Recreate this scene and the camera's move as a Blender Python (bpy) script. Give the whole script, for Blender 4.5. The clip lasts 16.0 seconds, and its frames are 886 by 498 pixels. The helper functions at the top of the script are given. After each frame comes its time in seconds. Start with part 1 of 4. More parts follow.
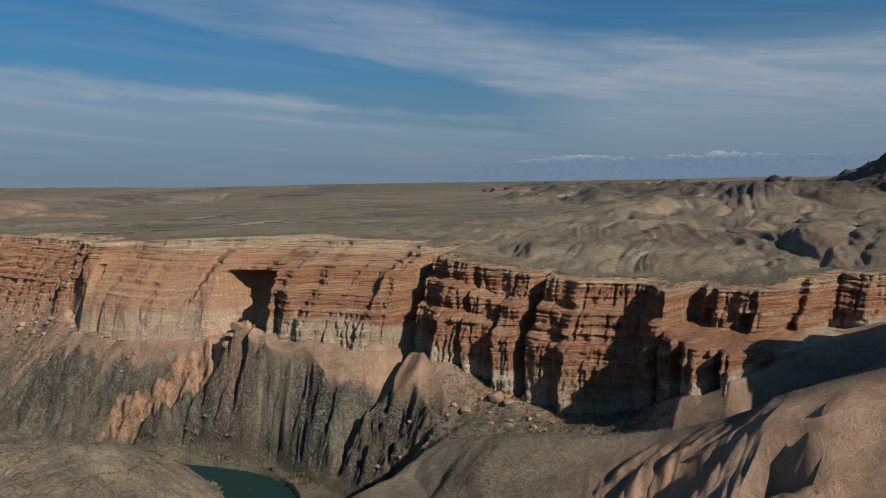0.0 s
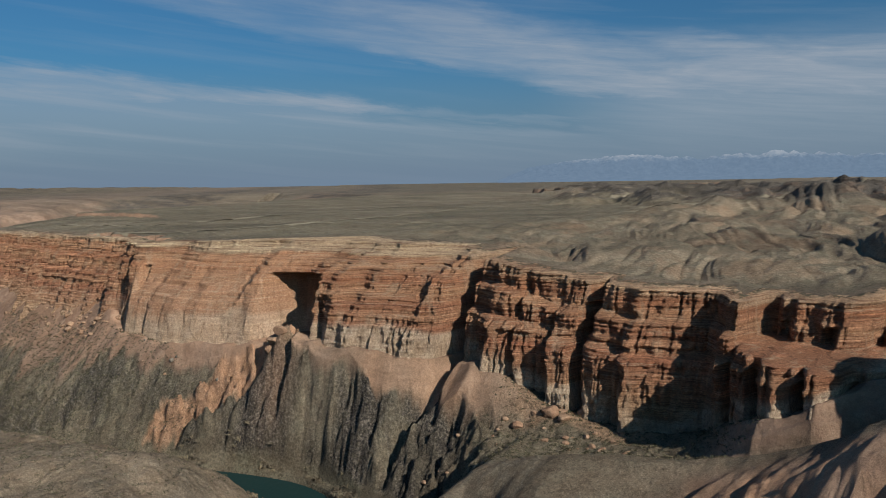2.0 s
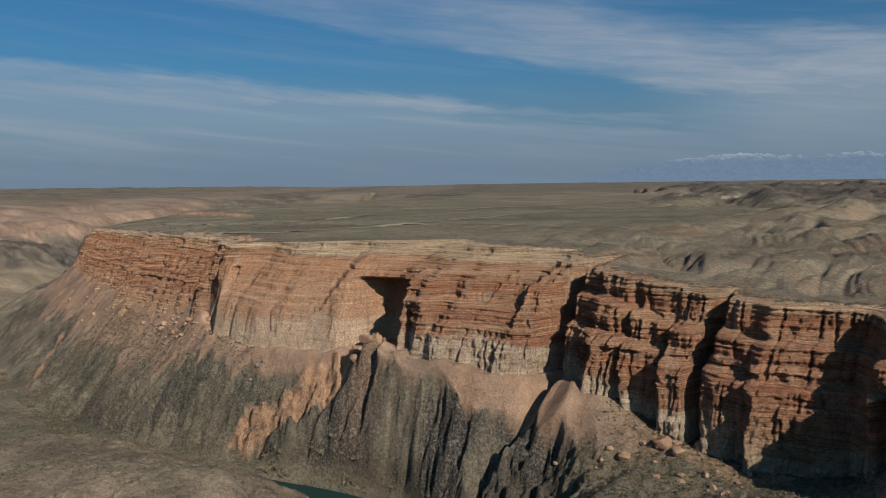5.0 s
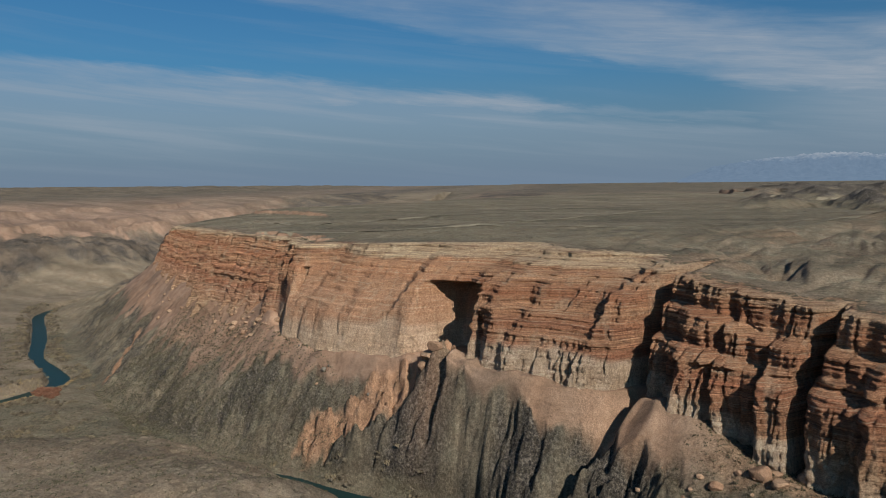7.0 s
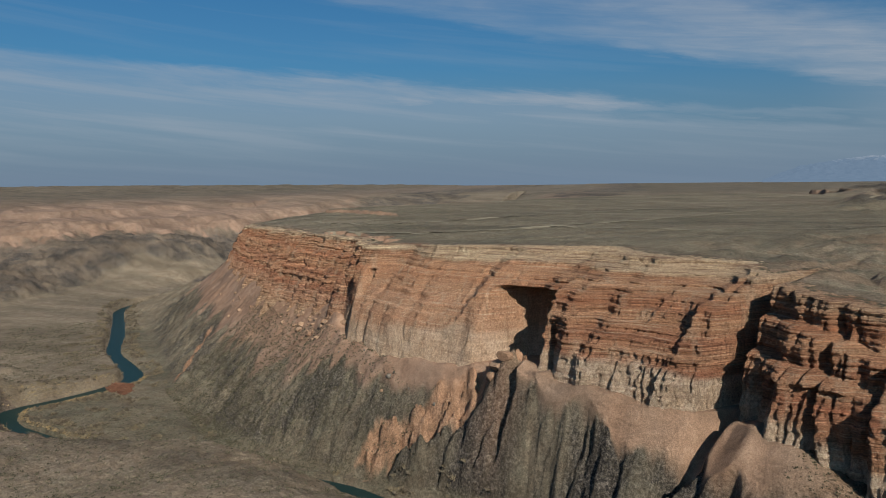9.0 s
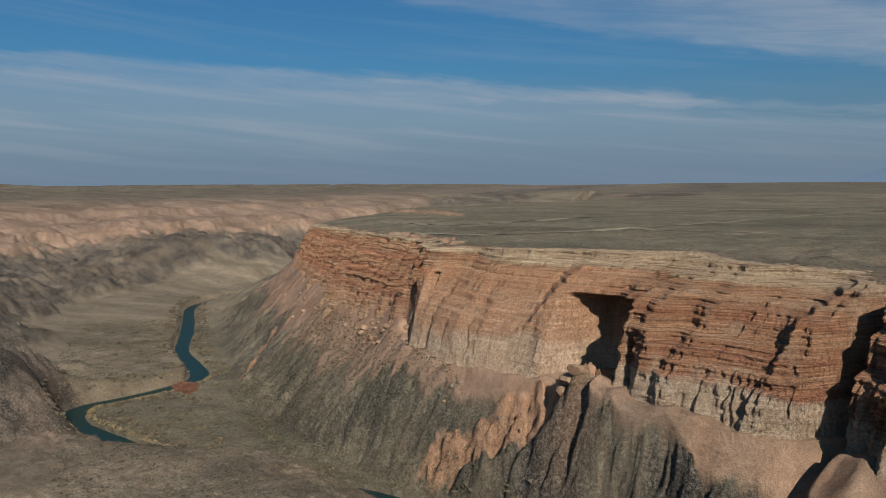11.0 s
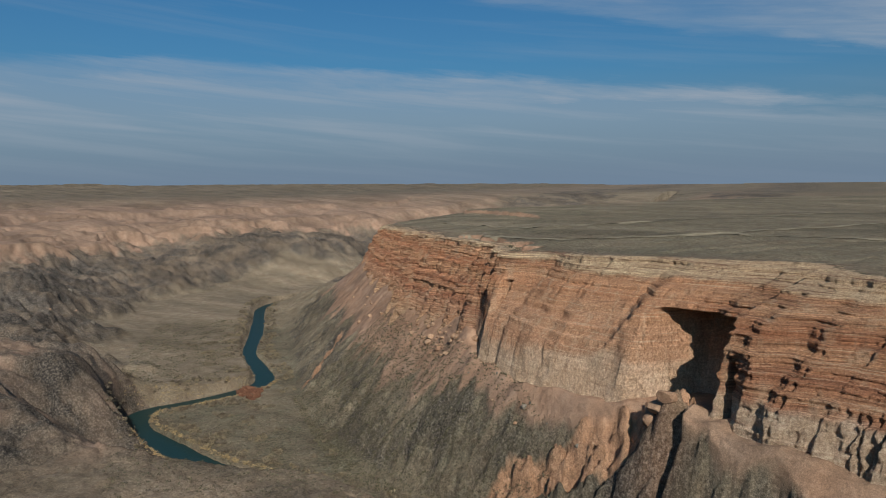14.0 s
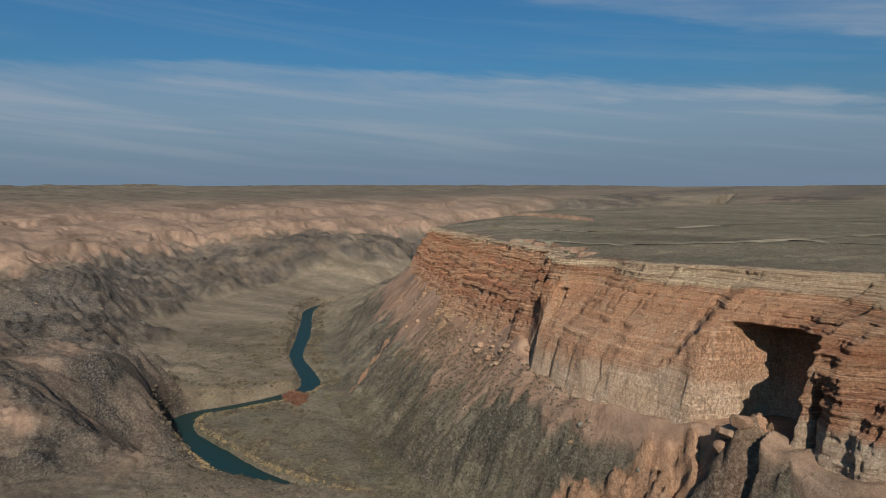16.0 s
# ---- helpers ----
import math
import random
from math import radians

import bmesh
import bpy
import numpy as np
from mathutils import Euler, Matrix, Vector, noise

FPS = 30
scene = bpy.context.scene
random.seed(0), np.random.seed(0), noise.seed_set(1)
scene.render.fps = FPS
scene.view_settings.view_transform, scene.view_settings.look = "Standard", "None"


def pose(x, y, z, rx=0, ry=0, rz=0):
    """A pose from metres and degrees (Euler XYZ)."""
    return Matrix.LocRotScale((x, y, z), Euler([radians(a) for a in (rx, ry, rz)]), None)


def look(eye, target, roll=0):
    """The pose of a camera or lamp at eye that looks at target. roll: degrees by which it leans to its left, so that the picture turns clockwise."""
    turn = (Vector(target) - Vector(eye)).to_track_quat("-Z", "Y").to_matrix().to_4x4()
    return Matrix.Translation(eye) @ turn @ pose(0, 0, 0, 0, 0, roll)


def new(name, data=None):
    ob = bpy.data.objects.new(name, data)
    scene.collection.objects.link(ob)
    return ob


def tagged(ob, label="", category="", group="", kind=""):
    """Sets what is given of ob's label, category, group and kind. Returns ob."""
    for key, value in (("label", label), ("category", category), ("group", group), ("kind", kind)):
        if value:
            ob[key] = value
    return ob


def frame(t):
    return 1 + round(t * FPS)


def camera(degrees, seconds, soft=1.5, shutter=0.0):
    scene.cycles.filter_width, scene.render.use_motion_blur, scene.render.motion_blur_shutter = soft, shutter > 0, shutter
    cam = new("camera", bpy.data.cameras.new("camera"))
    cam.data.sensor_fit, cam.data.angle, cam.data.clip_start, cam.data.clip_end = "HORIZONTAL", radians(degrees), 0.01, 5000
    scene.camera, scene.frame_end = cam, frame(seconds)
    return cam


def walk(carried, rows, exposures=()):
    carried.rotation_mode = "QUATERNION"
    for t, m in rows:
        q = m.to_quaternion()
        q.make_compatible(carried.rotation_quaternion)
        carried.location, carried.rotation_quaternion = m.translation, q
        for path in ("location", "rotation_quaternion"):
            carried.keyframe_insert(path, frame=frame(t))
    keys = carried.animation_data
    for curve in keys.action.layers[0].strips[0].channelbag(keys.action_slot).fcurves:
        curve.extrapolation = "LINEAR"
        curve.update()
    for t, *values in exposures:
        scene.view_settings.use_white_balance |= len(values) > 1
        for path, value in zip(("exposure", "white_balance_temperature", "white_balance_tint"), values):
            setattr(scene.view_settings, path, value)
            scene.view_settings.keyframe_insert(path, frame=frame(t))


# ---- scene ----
cam = camera(61.8, 16.0, 0.6)
# seconds, eye in metres (the river lies at 0), yaw, pitch, roll
ROWS = [
    (0.0, -0.00, -0.01, 180.00, -0.00, -5.32, -0.97),
    (0.5, -0.36, 5.36, 179.94, 0.79, -5.31, -0.93),
    (1.0, -0.73, 10.70, 179.89, 1.82, -5.28, -0.92),
    (1.5, -1.17, 16.08, 179.81, 2.79, -5.27, -0.91),
    (2.0, -1.59, 21.47, 179.76, 3.75, -5.24, -0.91),
    (2.5, -2.09, 26.91, 179.77, 4.72, -5.23, -0.90),
    (3.0, -2.54, 32.35, 179.84, 5.70, -5.23, -0.90),
    (3.5, -2.97, 37.80, 179.89, 6.70, -5.22, -0.89),
    (4.0, -3.58, 43.31, 179.87, 8.14, -5.20, -0.90),
    (6.5, -7.68, 70.97, 179.69, 15.49, -5.10, -0.77),
    (7.0, -8.78, 76.41, 179.75, 16.95, -5.11, -0.73),
    (7.5, -10.04, 81.81, 179.81, 18.40, -5.12, -0.69),
    (8.0, -11.41, 87.17, 179.89, 19.84, -5.12, -0.70),
    (8.5, -13.03, 92.62, 179.91, 21.24, -5.12, -0.67),
    (9.0, -14.91, 98.12, 179.91, 22.57, -5.11, -0.61),
    (11.5, -25.74, 125.58, 179.94, 29.27, -5.09, -0.52),
    (12.0, -28.20, 131.00, 180.00, 30.64, -5.08, -0.48),
    (12.5, -30.86, 136.33, 180.12, 31.70, -5.08, -0.47),
    (13.0, -33.59, 141.57, 180.25, 32.22, -5.08, -0.47),
    (13.5, -36.39, 146.70, 180.37, 32.85, -5.09, -0.52),
    (14.0, -39.31, 151.60, 180.45, 33.60, -5.08, -0.55),
    (14.5, -42.36, 156.15, 180.49, 34.57, -5.05, -0.51),
    (15.0, -45.52, 160.30, 180.56, 35.54, -5.02, -0.46),
    (15.5, -48.72, 164.24, 180.73, 36.49, -4.99, -0.41),
    (16.0, -51.98, 168.16, 180.94, 37.40, -4.96, -0.37),
]
walk(cam, [(t, pose(x, y, z, 90 + pitch, 0, yaw) @ pose(0, 0, 0, 0, 0, roll)) for t, x, y, z, yaw, pitch, roll in ROWS])

# ---- world, sun ----
SUN_AZ, SUN_EL = 42.0, 33.0   # degrees to the right of straight behind the first view; height
sun_dir = Vector((math.sin(radians(SUN_AZ)) * math.cos(radians(SUN_EL)), -math.cos(radians(SUN_AZ)) * math.cos(radians(SUN_EL)), math.sin(radians(SUN_EL))))
lamp = bpy.data.lights.new("sun", "SUN")
lamp.energy, lamp.angle, lamp.color = 4.5, radians(0.53), (1.0, 0.95, 0.85)
sun = new("sun", lamp)
sun.matrix_world = look((0, 0, 900), Vector((0, 0, 900)) - sun_dir)
scene.view_settings.exposure = 0.15


class Nodes:
    """Short hand for a node tree."""

    def __init__(self, tree):
        self.t = tree

    def add(self, kind, ins=None, **props):
        n = self.t.nodes.new("ShaderNode" + kind)
        for k, v in props.items():
            setattr(n, k, v)
        for k, v in (ins or {}).items():
            if isinstance(v, bpy.types.NodeSocket):
                self.t.links.new(v, n.inputs[k])
            else:
                n.inputs[k].default_value = v
        return n

    def math(self, op, a, b=0.0, clamp=False):
        return self.add("Math", {0: a, 1: b}, operation=op, use_clamp=clamp).outputs[0]

    def mix(self, f, a, b, blend="MIX"):
        n = self.add("Mix", data_type="RGBA", blend_type=blend)
        for k, v in ((0, f), (6, a), (7, b)):
            if isinstance(v, bpy.types.NodeSocket):
                self.t.links.new(v, n.inputs[k])
            else:
                n.inputs[k].default_value = (*v, 1) if k and len(v) == 3 else v
        return n.outputs[2]

    def noise(self, vec, scale, detail=6, rough=0.6, dist=0.0):
        return self.add("TexNoise", {"Vector": vec, "Scale": scale, "Detail": detail, "Roughness": rough, "Distortion": dist}).outputs[0]

    def ramp(self, f, stops, mode="LINEAR"):
        n = self.add("ValToRGB", {0: f})
        e = n.color_ramp.elements
        n.color_ramp.interpolation = mode
        for i, (p, c) in enumerate(stops):
            s = e[i] if i < 2 else e.new(p)
            s.position, s.color = p, (*c, 1) if not isinstance(c, float) else (c, c, c, 1)
        return n.outputs[0]

    def stretch(self, vec, sx, sy, sz, rz=0.0):
        return self.add("Mapping", {"Vector": vec, "Scale": (sx, sy, sz), "Rotation": (0, 0, rz)}).outputs[0]


world = bpy.data.worlds.new("sky")
scene.world = world
world.use_nodes = True
world.node_tree.nodes.clear()
N = Nodes(world.node_tree)
sky = N.add("TexSky", sky_type="NISHITA", sun_disc=False, sun_elevation=radians(SUN_EL), sun_rotation=radians(180 - SUN_AZ), air_density=1.0, dust_density=1.6, ozone_density=3.0)
way = N.add("TexCoord").outputs["Generated"]
sep = N.add("SeparateXYZ", {0: way})
up = N.math("MAXIMUM", sep.outputs[2], 0.0)
# bearing to the left of the first view and height, in degrees
bearing = N.math("MULTIPLY", N.math("ARCTAN2", N.math("MULTIPLY", sep.outputs[0], -1.0), sep.outputs[1]), 57.2958)
height = N.math("MULTIPLY", N.math("ARCSINE", sep.outputs[2]), 57.2958)
lane = N.math("DIVIDE", N.math("ADD", bearing, 40.0), 120.0, True)


def edge_of(points):
    """A cloud edge's height over the bearing, in degrees."""
    r = N.ramp(lane, [((b + 40) / 120, h / 20) for b, h in points], "B_SPLINE" if len(points) > 6 else "LINEAR")
    return N.math("MULTIPLY", r, 20.0)


def soft_over(value, edge, width):
    """0 below the edge, 1 above it by the width."""
    return N.add("MapRange", {"Value": N.math("SUBTRACT", value, edge), "From Min": 0.0, "From Max": width}, interpolation_type="SMOOTHSTEP").outputs[0]


# cirrus: combed fibres along the bands, which sink to the right
slant = N.math("ADD", height, N.math("MULTIPLY", bearing, -0.10))
comb = N.add("CombineXYZ", {0: N.math("MULTIPLY", bearing, 0.05), 1: slant, 2: 0.0}).outputs[0]
loose = N.add("CombineXYZ", {0: N.math("MULTIPLY", bearing, 0.16), 1: slant, 2: 0.0}).outputs[0]
fray = N.math("ADD", N.math("MULTIPLY", N.math("SUBTRACT", N.noise(loose, 0.9, 6, 0.62, 0.4), 0.5), 2.2), N.math("MULTIPLY", N.math("SUBTRACT", N.noise(comb, 2.2, 5, 0.6, 0.3), 0.5), 0.5))
torn = N.math("ADD", height, fray)
fibre = N.ramp(N.noise(comb, 2.4, 6, 0.68, 0.5), [(0.30, 0.66), (0.68, 1.0)])
streak = N.ramp(N.noise(comb, 0.8, 5, 0.55, 0.3), [(0.46, 0.0), (0.66, 1.0)])
puff = N.ramp(N.noise(loose, 0.7, 6, 0.6, 0.4), [(0.30, 0.45), (0.60, 1.0)])
a_low = edge_of([(-40, 4.0), (-24, 4.6), (-12, 5.0), (-6, 5.8), (-1, 7.4), (7, 8.8), (12, 9.5), (16, 10.1), (23, 11.8), (34, 13.4), (60, 15.5)])
a_high = edge_of([(-40, 7.5), (-30, 7.8), (-20, 8.2), (-9, 9.3), (-5, 10.1), (-1, 11.3), (3, 12.3), (8, 13.0), (20, 15.0), (60, 19.5)])
b_high = edge_of([(-40, 3.4), (-12, 4.8), (1, 5.3), (8, 6.1), (12, 7.0), (20, 7.6), (25, 8.2), (36, 8.5), (46, 9.0), (54, 9.5), (62, 9.1), (80, 8.0)])
b_low = edge_of([(-40, 3.2), (-5, 4.4), (8, 5.2), (20, 5.6), (30, 6.2), (42, 6.0)])
band_a = N.math("MULTIPLY", soft_over(torn, a_low, 1.1), N.math("SUBTRACT", 1.0, soft_over(torn, a_high, 2.2)))
band_b = N.math("MULTIPLY", soft_over(N.math("MULTIPLY", N.math("SUBTRACT", b_high, torn), 1.0), 0.0, 0.9), soft_over(torn, N.math("SUBTRACT", b_low, 0.6), 1.2))
veil = N.math("MULTIPLY", soft_over(b_high, N.math("ADD", torn, 0.6), 1.4), N.math("ADD", 0.34, N.math("MULTIPLY", streak, 0.34)))
upper = N.math("MULTIPLY", soft_over(torn, N.math("ADD", a_low, 0.4), 2.5), N.math("MULTIPLY", streak, 0.16))
thin = N.math("MULTIPLY", N.math("MULTIPLY", soft_over(torn, b_high, 1.6), streak), 0.12)
right_veil = N.math("MULTIPLY", N.math("MULTIPLY", N.math("SUBTRACT", 1.0, soft_over(bearing, -16.0, 14.0)), N.math("SUBTRACT", 1.0, soft_over(torn, 6.5, 5.0))), 0.62)
cover = N.math("MAXIMUM", N.math("MULTIPLY", N.math("MULTIPLY", band_a, N.ramp(lane, [(0.22, 0.95), (0.36, 0.66), (0.46, 0.40), (0.6, 0.3)])), N.math("MULTIPLY", fibre, puff)), N.math("MULTIPLY", N.math("MULTIPLY", band_b, N.ramp(lane, [(0.45, 0.86), (0.62, 0.68), (0.75, 0.45)])), N.math("MULTIPLY", fibre, puff)))
for layer in (veil, upper, thin, N.math("MULTIPLY", right_veil, fibre)):
    cover = N.math("MAXIMUM", cover, layer)
mask = N.math("MULTIPLY", cover, N.ramp(sep.outputs[2], [(0.0, 0.10), (0.03, 0.35), (0.085, 1.0)]), True)
blue = N.mix(1.0, sky.outputs[0], (0.22, 0.71, 1.0), "MULTIPLY")
haze = N.ramp(sep.outputs[2], [(0.0, 0.95), (0.06, 0.72), (0.15, 0.2), (0.34, 0.0)])
tint = N.mix(haze, blue, (2.4, 3.4, 4.7))
both = N.mix(mask, tint, (4.9, 5.65, 6.65))
bg = N.add("Background", {"Color": both, "Strength": 0.06})
out = N.add("OutputWorld", {"Surface": bg.outputs[0]})

# ---- noise on arrays ----


def hashed(ix, iy, iz, seed):
    h = (ix.astype(np.int64) * 374761393 + iy.astype(np.int64) * 668265263 + iz.astype(np.int64) * 2147483647 + seed * 974634777) & 0xFFFFFFFF
    h = ((h ^ (h >> 13)) * 1274126177) & 0xFFFFFFFF
    h = ((h ^ (h >> 16)) * 2246822519) & 0xFFFFFFFF
    return ((h ^ (h >> 15)) & 0xFFFFFF) / float(0xFFFFFF) * 2 - 1


def ease(t):
    return t * t * t * (t * (t * 6 - 15) + 10)


def noise2(x, y, seed=0):
    """Gradient noise in about -1 to 1."""
    x, y = np.broadcast_arrays(np.asarray(x, float), np.asarray(y, float))
    ix, iy = np.floor(x), np.floor(y)
    fx, fy = x - ix, y - iy
    zero = np.zeros_like(ix)
    total = 0
    for dx in (0, 1):
        for dy in (0, 1):
            ang = hashed(ix + dx, iy + dy, zero, seed) * np.pi
            g = np.cos(ang) * (fx - dx) + np.sin(ang) * (fy - dy)
            total = total + g * (ease(fx) if dx else 1 - ease(fx)) * (ease(fy) if dy else 1 - ease(fy))
    return total * 1.5


def fbm(x, y, octaves=5, seed=0, gain=0.5):
    s, amp = 0, 1.0
    for o in range(octaves):
        s = s + amp * noise2(x * 2.03**o, y * 2.03**o, seed + o)
        amp *= gain
    return s


def ridged(x, y, octaves=4, seed=0, gain=0.5):
    """Sharp crests at 1, rounded valleys towards 0."""
    s, amp, tot = 0, 1.0, 0
    for o in range(octaves):
        s = s + amp * (1 - np.abs(noise2(x * 2.03**o, y * 2.03**o, seed + o)) * 1.6)
        tot += amp
        amp *= gain
    return s / tot


def step(x, lo, hi):
    t = np.clip((x - lo) / (hi - lo), 0, 1)
    return t * t * (3 - 2 * t)


def along(a, pairs):
    p = np.array(pairs, float)
    return np.interp(a, p[:, 0], p[:, 1])


# ---- plan: a runs along the canyon to the right, b across it, away from the first eye ----
def to_plan(x, y):
    return 0.8 * x - 0.6 * y, 0.6 * x + 0.8 * y


def to_world(a, b):
    return 0.8 * a + 0.6 * b, -0.6 * a + 0.8 * b


# river: a, b, half width, water level
RIVER = [(-3400, 3000, 20, 0), (-2300, 1900, 18, 0), (-1800, 1250, 16, 0), (-1540, 800, 14, 0), (-1410, 520, 12, 0), (-1345, 370, 11, 0), (-1290, 262, 10, 0), (-1236, 204, 10, 0), (-1130, 192, 10, 0), (-1010, 176, 11, 0), (-930, 160, 9, 0), (-860, 166, 11, 0), (-800, 168, 12, 0), (-775, 140, 12, 0),
         (-757, 100, 12, 0), (-748, 62, 12, 0), (-708, 56, 12, 0), (-660, 82, 11, 0), (-608, 106, 12, 0), (-568, 132, 13, 1), (-500, 185, 13, 6), (-440, 216, 14, 12), (-401, 224, 15, 14),
         (-362, 239, 18, 14), (-326, 250, 18, 14), (-292, 240, 18, 14), (-256, 200, 16, 14), (-228, 120, 16, 14), (-190, -60, 16, 14), (-150, -500, 16, 14), (-100, -3000, 16, 14)]
for _ in range(2):   # cut the corners into bends
    cut = [RIVER[0]]
    for p, q in zip(RIVER[:-1], RIVER[1:]):
        cut += [tuple(0.75 * u + 0.25 * v for u, v in zip(p, q)), tuple(0.25 * u + 0.75 * v for u, v in zip(p, q))]
    RIVER = cut + [RIVER[-1]]
RIVER = [(a, b, w * (0.82 if a < -790 else 0.95), z) for a, b, w, z in RIVER]
# foot and face of the cliff
FOOT = [(-1300, 86), (-1043, 86), (-800, 82), (-713, 80), (-680, 81), (-620, 84), (-565, 86), (-535, 80), (-515, 76), (-490, 75), (-400, 80), (-343, 86), (-300, 86), (-249, 82), (-199, 70), (-165, 66), (-145, 68), (-130, 72), (-119, 80), (-108, 86), (-97, 92), (-85, 96), (-77, 102), (-60, 110), (-20, 122), (40, 130)]
FACE = [(-1070, 348), (-1043, 336), (-980, 316), (-900, 303), (-766, 292), (-700, 282), (-614, 289), (-580, 287), (-560, 280), (-545, 275), (-532, 271), (-522, 268), (-512, 270), (-470, 272), (-450, 277), (-412, 290), (-390, 301), (-362, 303), (-356, 292), (-325, 297),
        (-292, 309), (-272, 326), (-258, 326), (-249, 322), (-207, 324), (-171, 325), (-152, 333), (-140, 331), (-127, 325), (-119, 321), (-113, 314), (-105, 303), (-97, 297), (-90, 292), (-84, 294), (-76, 304), (-66, 318), (-50, 335), (-20, 365), (60, 420)]
BATTER = [(-1043, 0.32), (-766, 0.45), (-614, 0.5), (-530, 0.25), (-440, 0.22), (-340, 0.25), (-260, 0.14), (-150, 0.12), (-118, 0.15), (-95, 0.2), (-60, 0.5), (0, 0.8)]
CREST = [(-1070, 124), (-1043, 127), (-900, 132), (-766, 135), (-614, 137), (-560, 138), (-500, 139), (-439, 142), (-372, 144), (-330, 143), (-300, 140), (-280, 137), (-250, 135), (-207, 130), (-160, 128), (-113, 127), (-85, 128), (-60, 134), (60, 140)]
TOE = [(-1300, 225), (-1000, 210), (-800, 192), (-740, 186), (-640, 186), (-560, 196), (-500, 208), (-440, 235), (-401, 244), (-362, 260), (-326, 271), (-300, 268), (-240, 260), (-200, 256)]


def river_at(a, b):
    """Distance beyond the water's edge, water level, and the side (positive: the cliff's side)."""
    best = np.full(a.shape, 1e9)
    level, side = np.zeros(a.shape), np.zeros(a.shape)
    for (a0, b0, w0, z0), (a1, b1, w1, z1) in zip(RIVER[:-1], RIVER[1:]):
        da, db = a1 - a0, b1 - b0
        t = np.clip(((a - a0) * da + (b - b0) * db) / (da * da + db * db), 0, 1)
        d = np.hypot(a - a0 - t * da, b - b0 - t * db) - (w0 + t * (w1 - w0))
        near = d < best
        best = np.where(near, d, best)
        level = np.where(near, z0 + t * (z1 - z0), level)
        side = np.where(near, np.sign(da * (b - b0) - db * (a - a0)), side)
    return best, level, side


# ---- the cliff as a sheet over (a, height) ----
def strata(z, a):
    """How far each bed stands out, in metres: irregular hard and soft layers."""
    warp = z + 1.1 * noise2(a / 60, z * 0 + 3.1, 40) + 0.35 * noise2(a / 11, z / 30, 41)
    out = np.zeros_like(warp)
    for thick, amp, seed in ((6.5, 1.0, 50), (2.6, 1.0, 51), (1.15, 0.75, 52)):
        k = warp / thick
        i = np.floor(k)
        f = k - i
        zero = np.zeros_like(i)
        here, above = hashed(i, zero, zero, seed), hashed(i + 1, zero, zero, seed)
        lateral = 0.75 + 0.5 * noise2(a / 23, i * 7.7, seed + 9)
        out += amp * lateral * (here + (above - here) * step(f, 0.78, 1.0))
        if thick < 6:
            wide = thick * 2.2
            k2 = a / wide + 0.5 * hashed(i, zero, zero, seed + 20)
            j, g = np.floor(k2), k2 - np.floor(k2)
            p, q = hashed(i, j, zero, seed + 30), hashed(i, j + 1, zero, seed + 30)
            out += 0.38 * amp * (p + (q - p) * step(g, 0.8, 1.0)) * (1 - 0.9 * step(f, 0.8, 1.0))
    return out


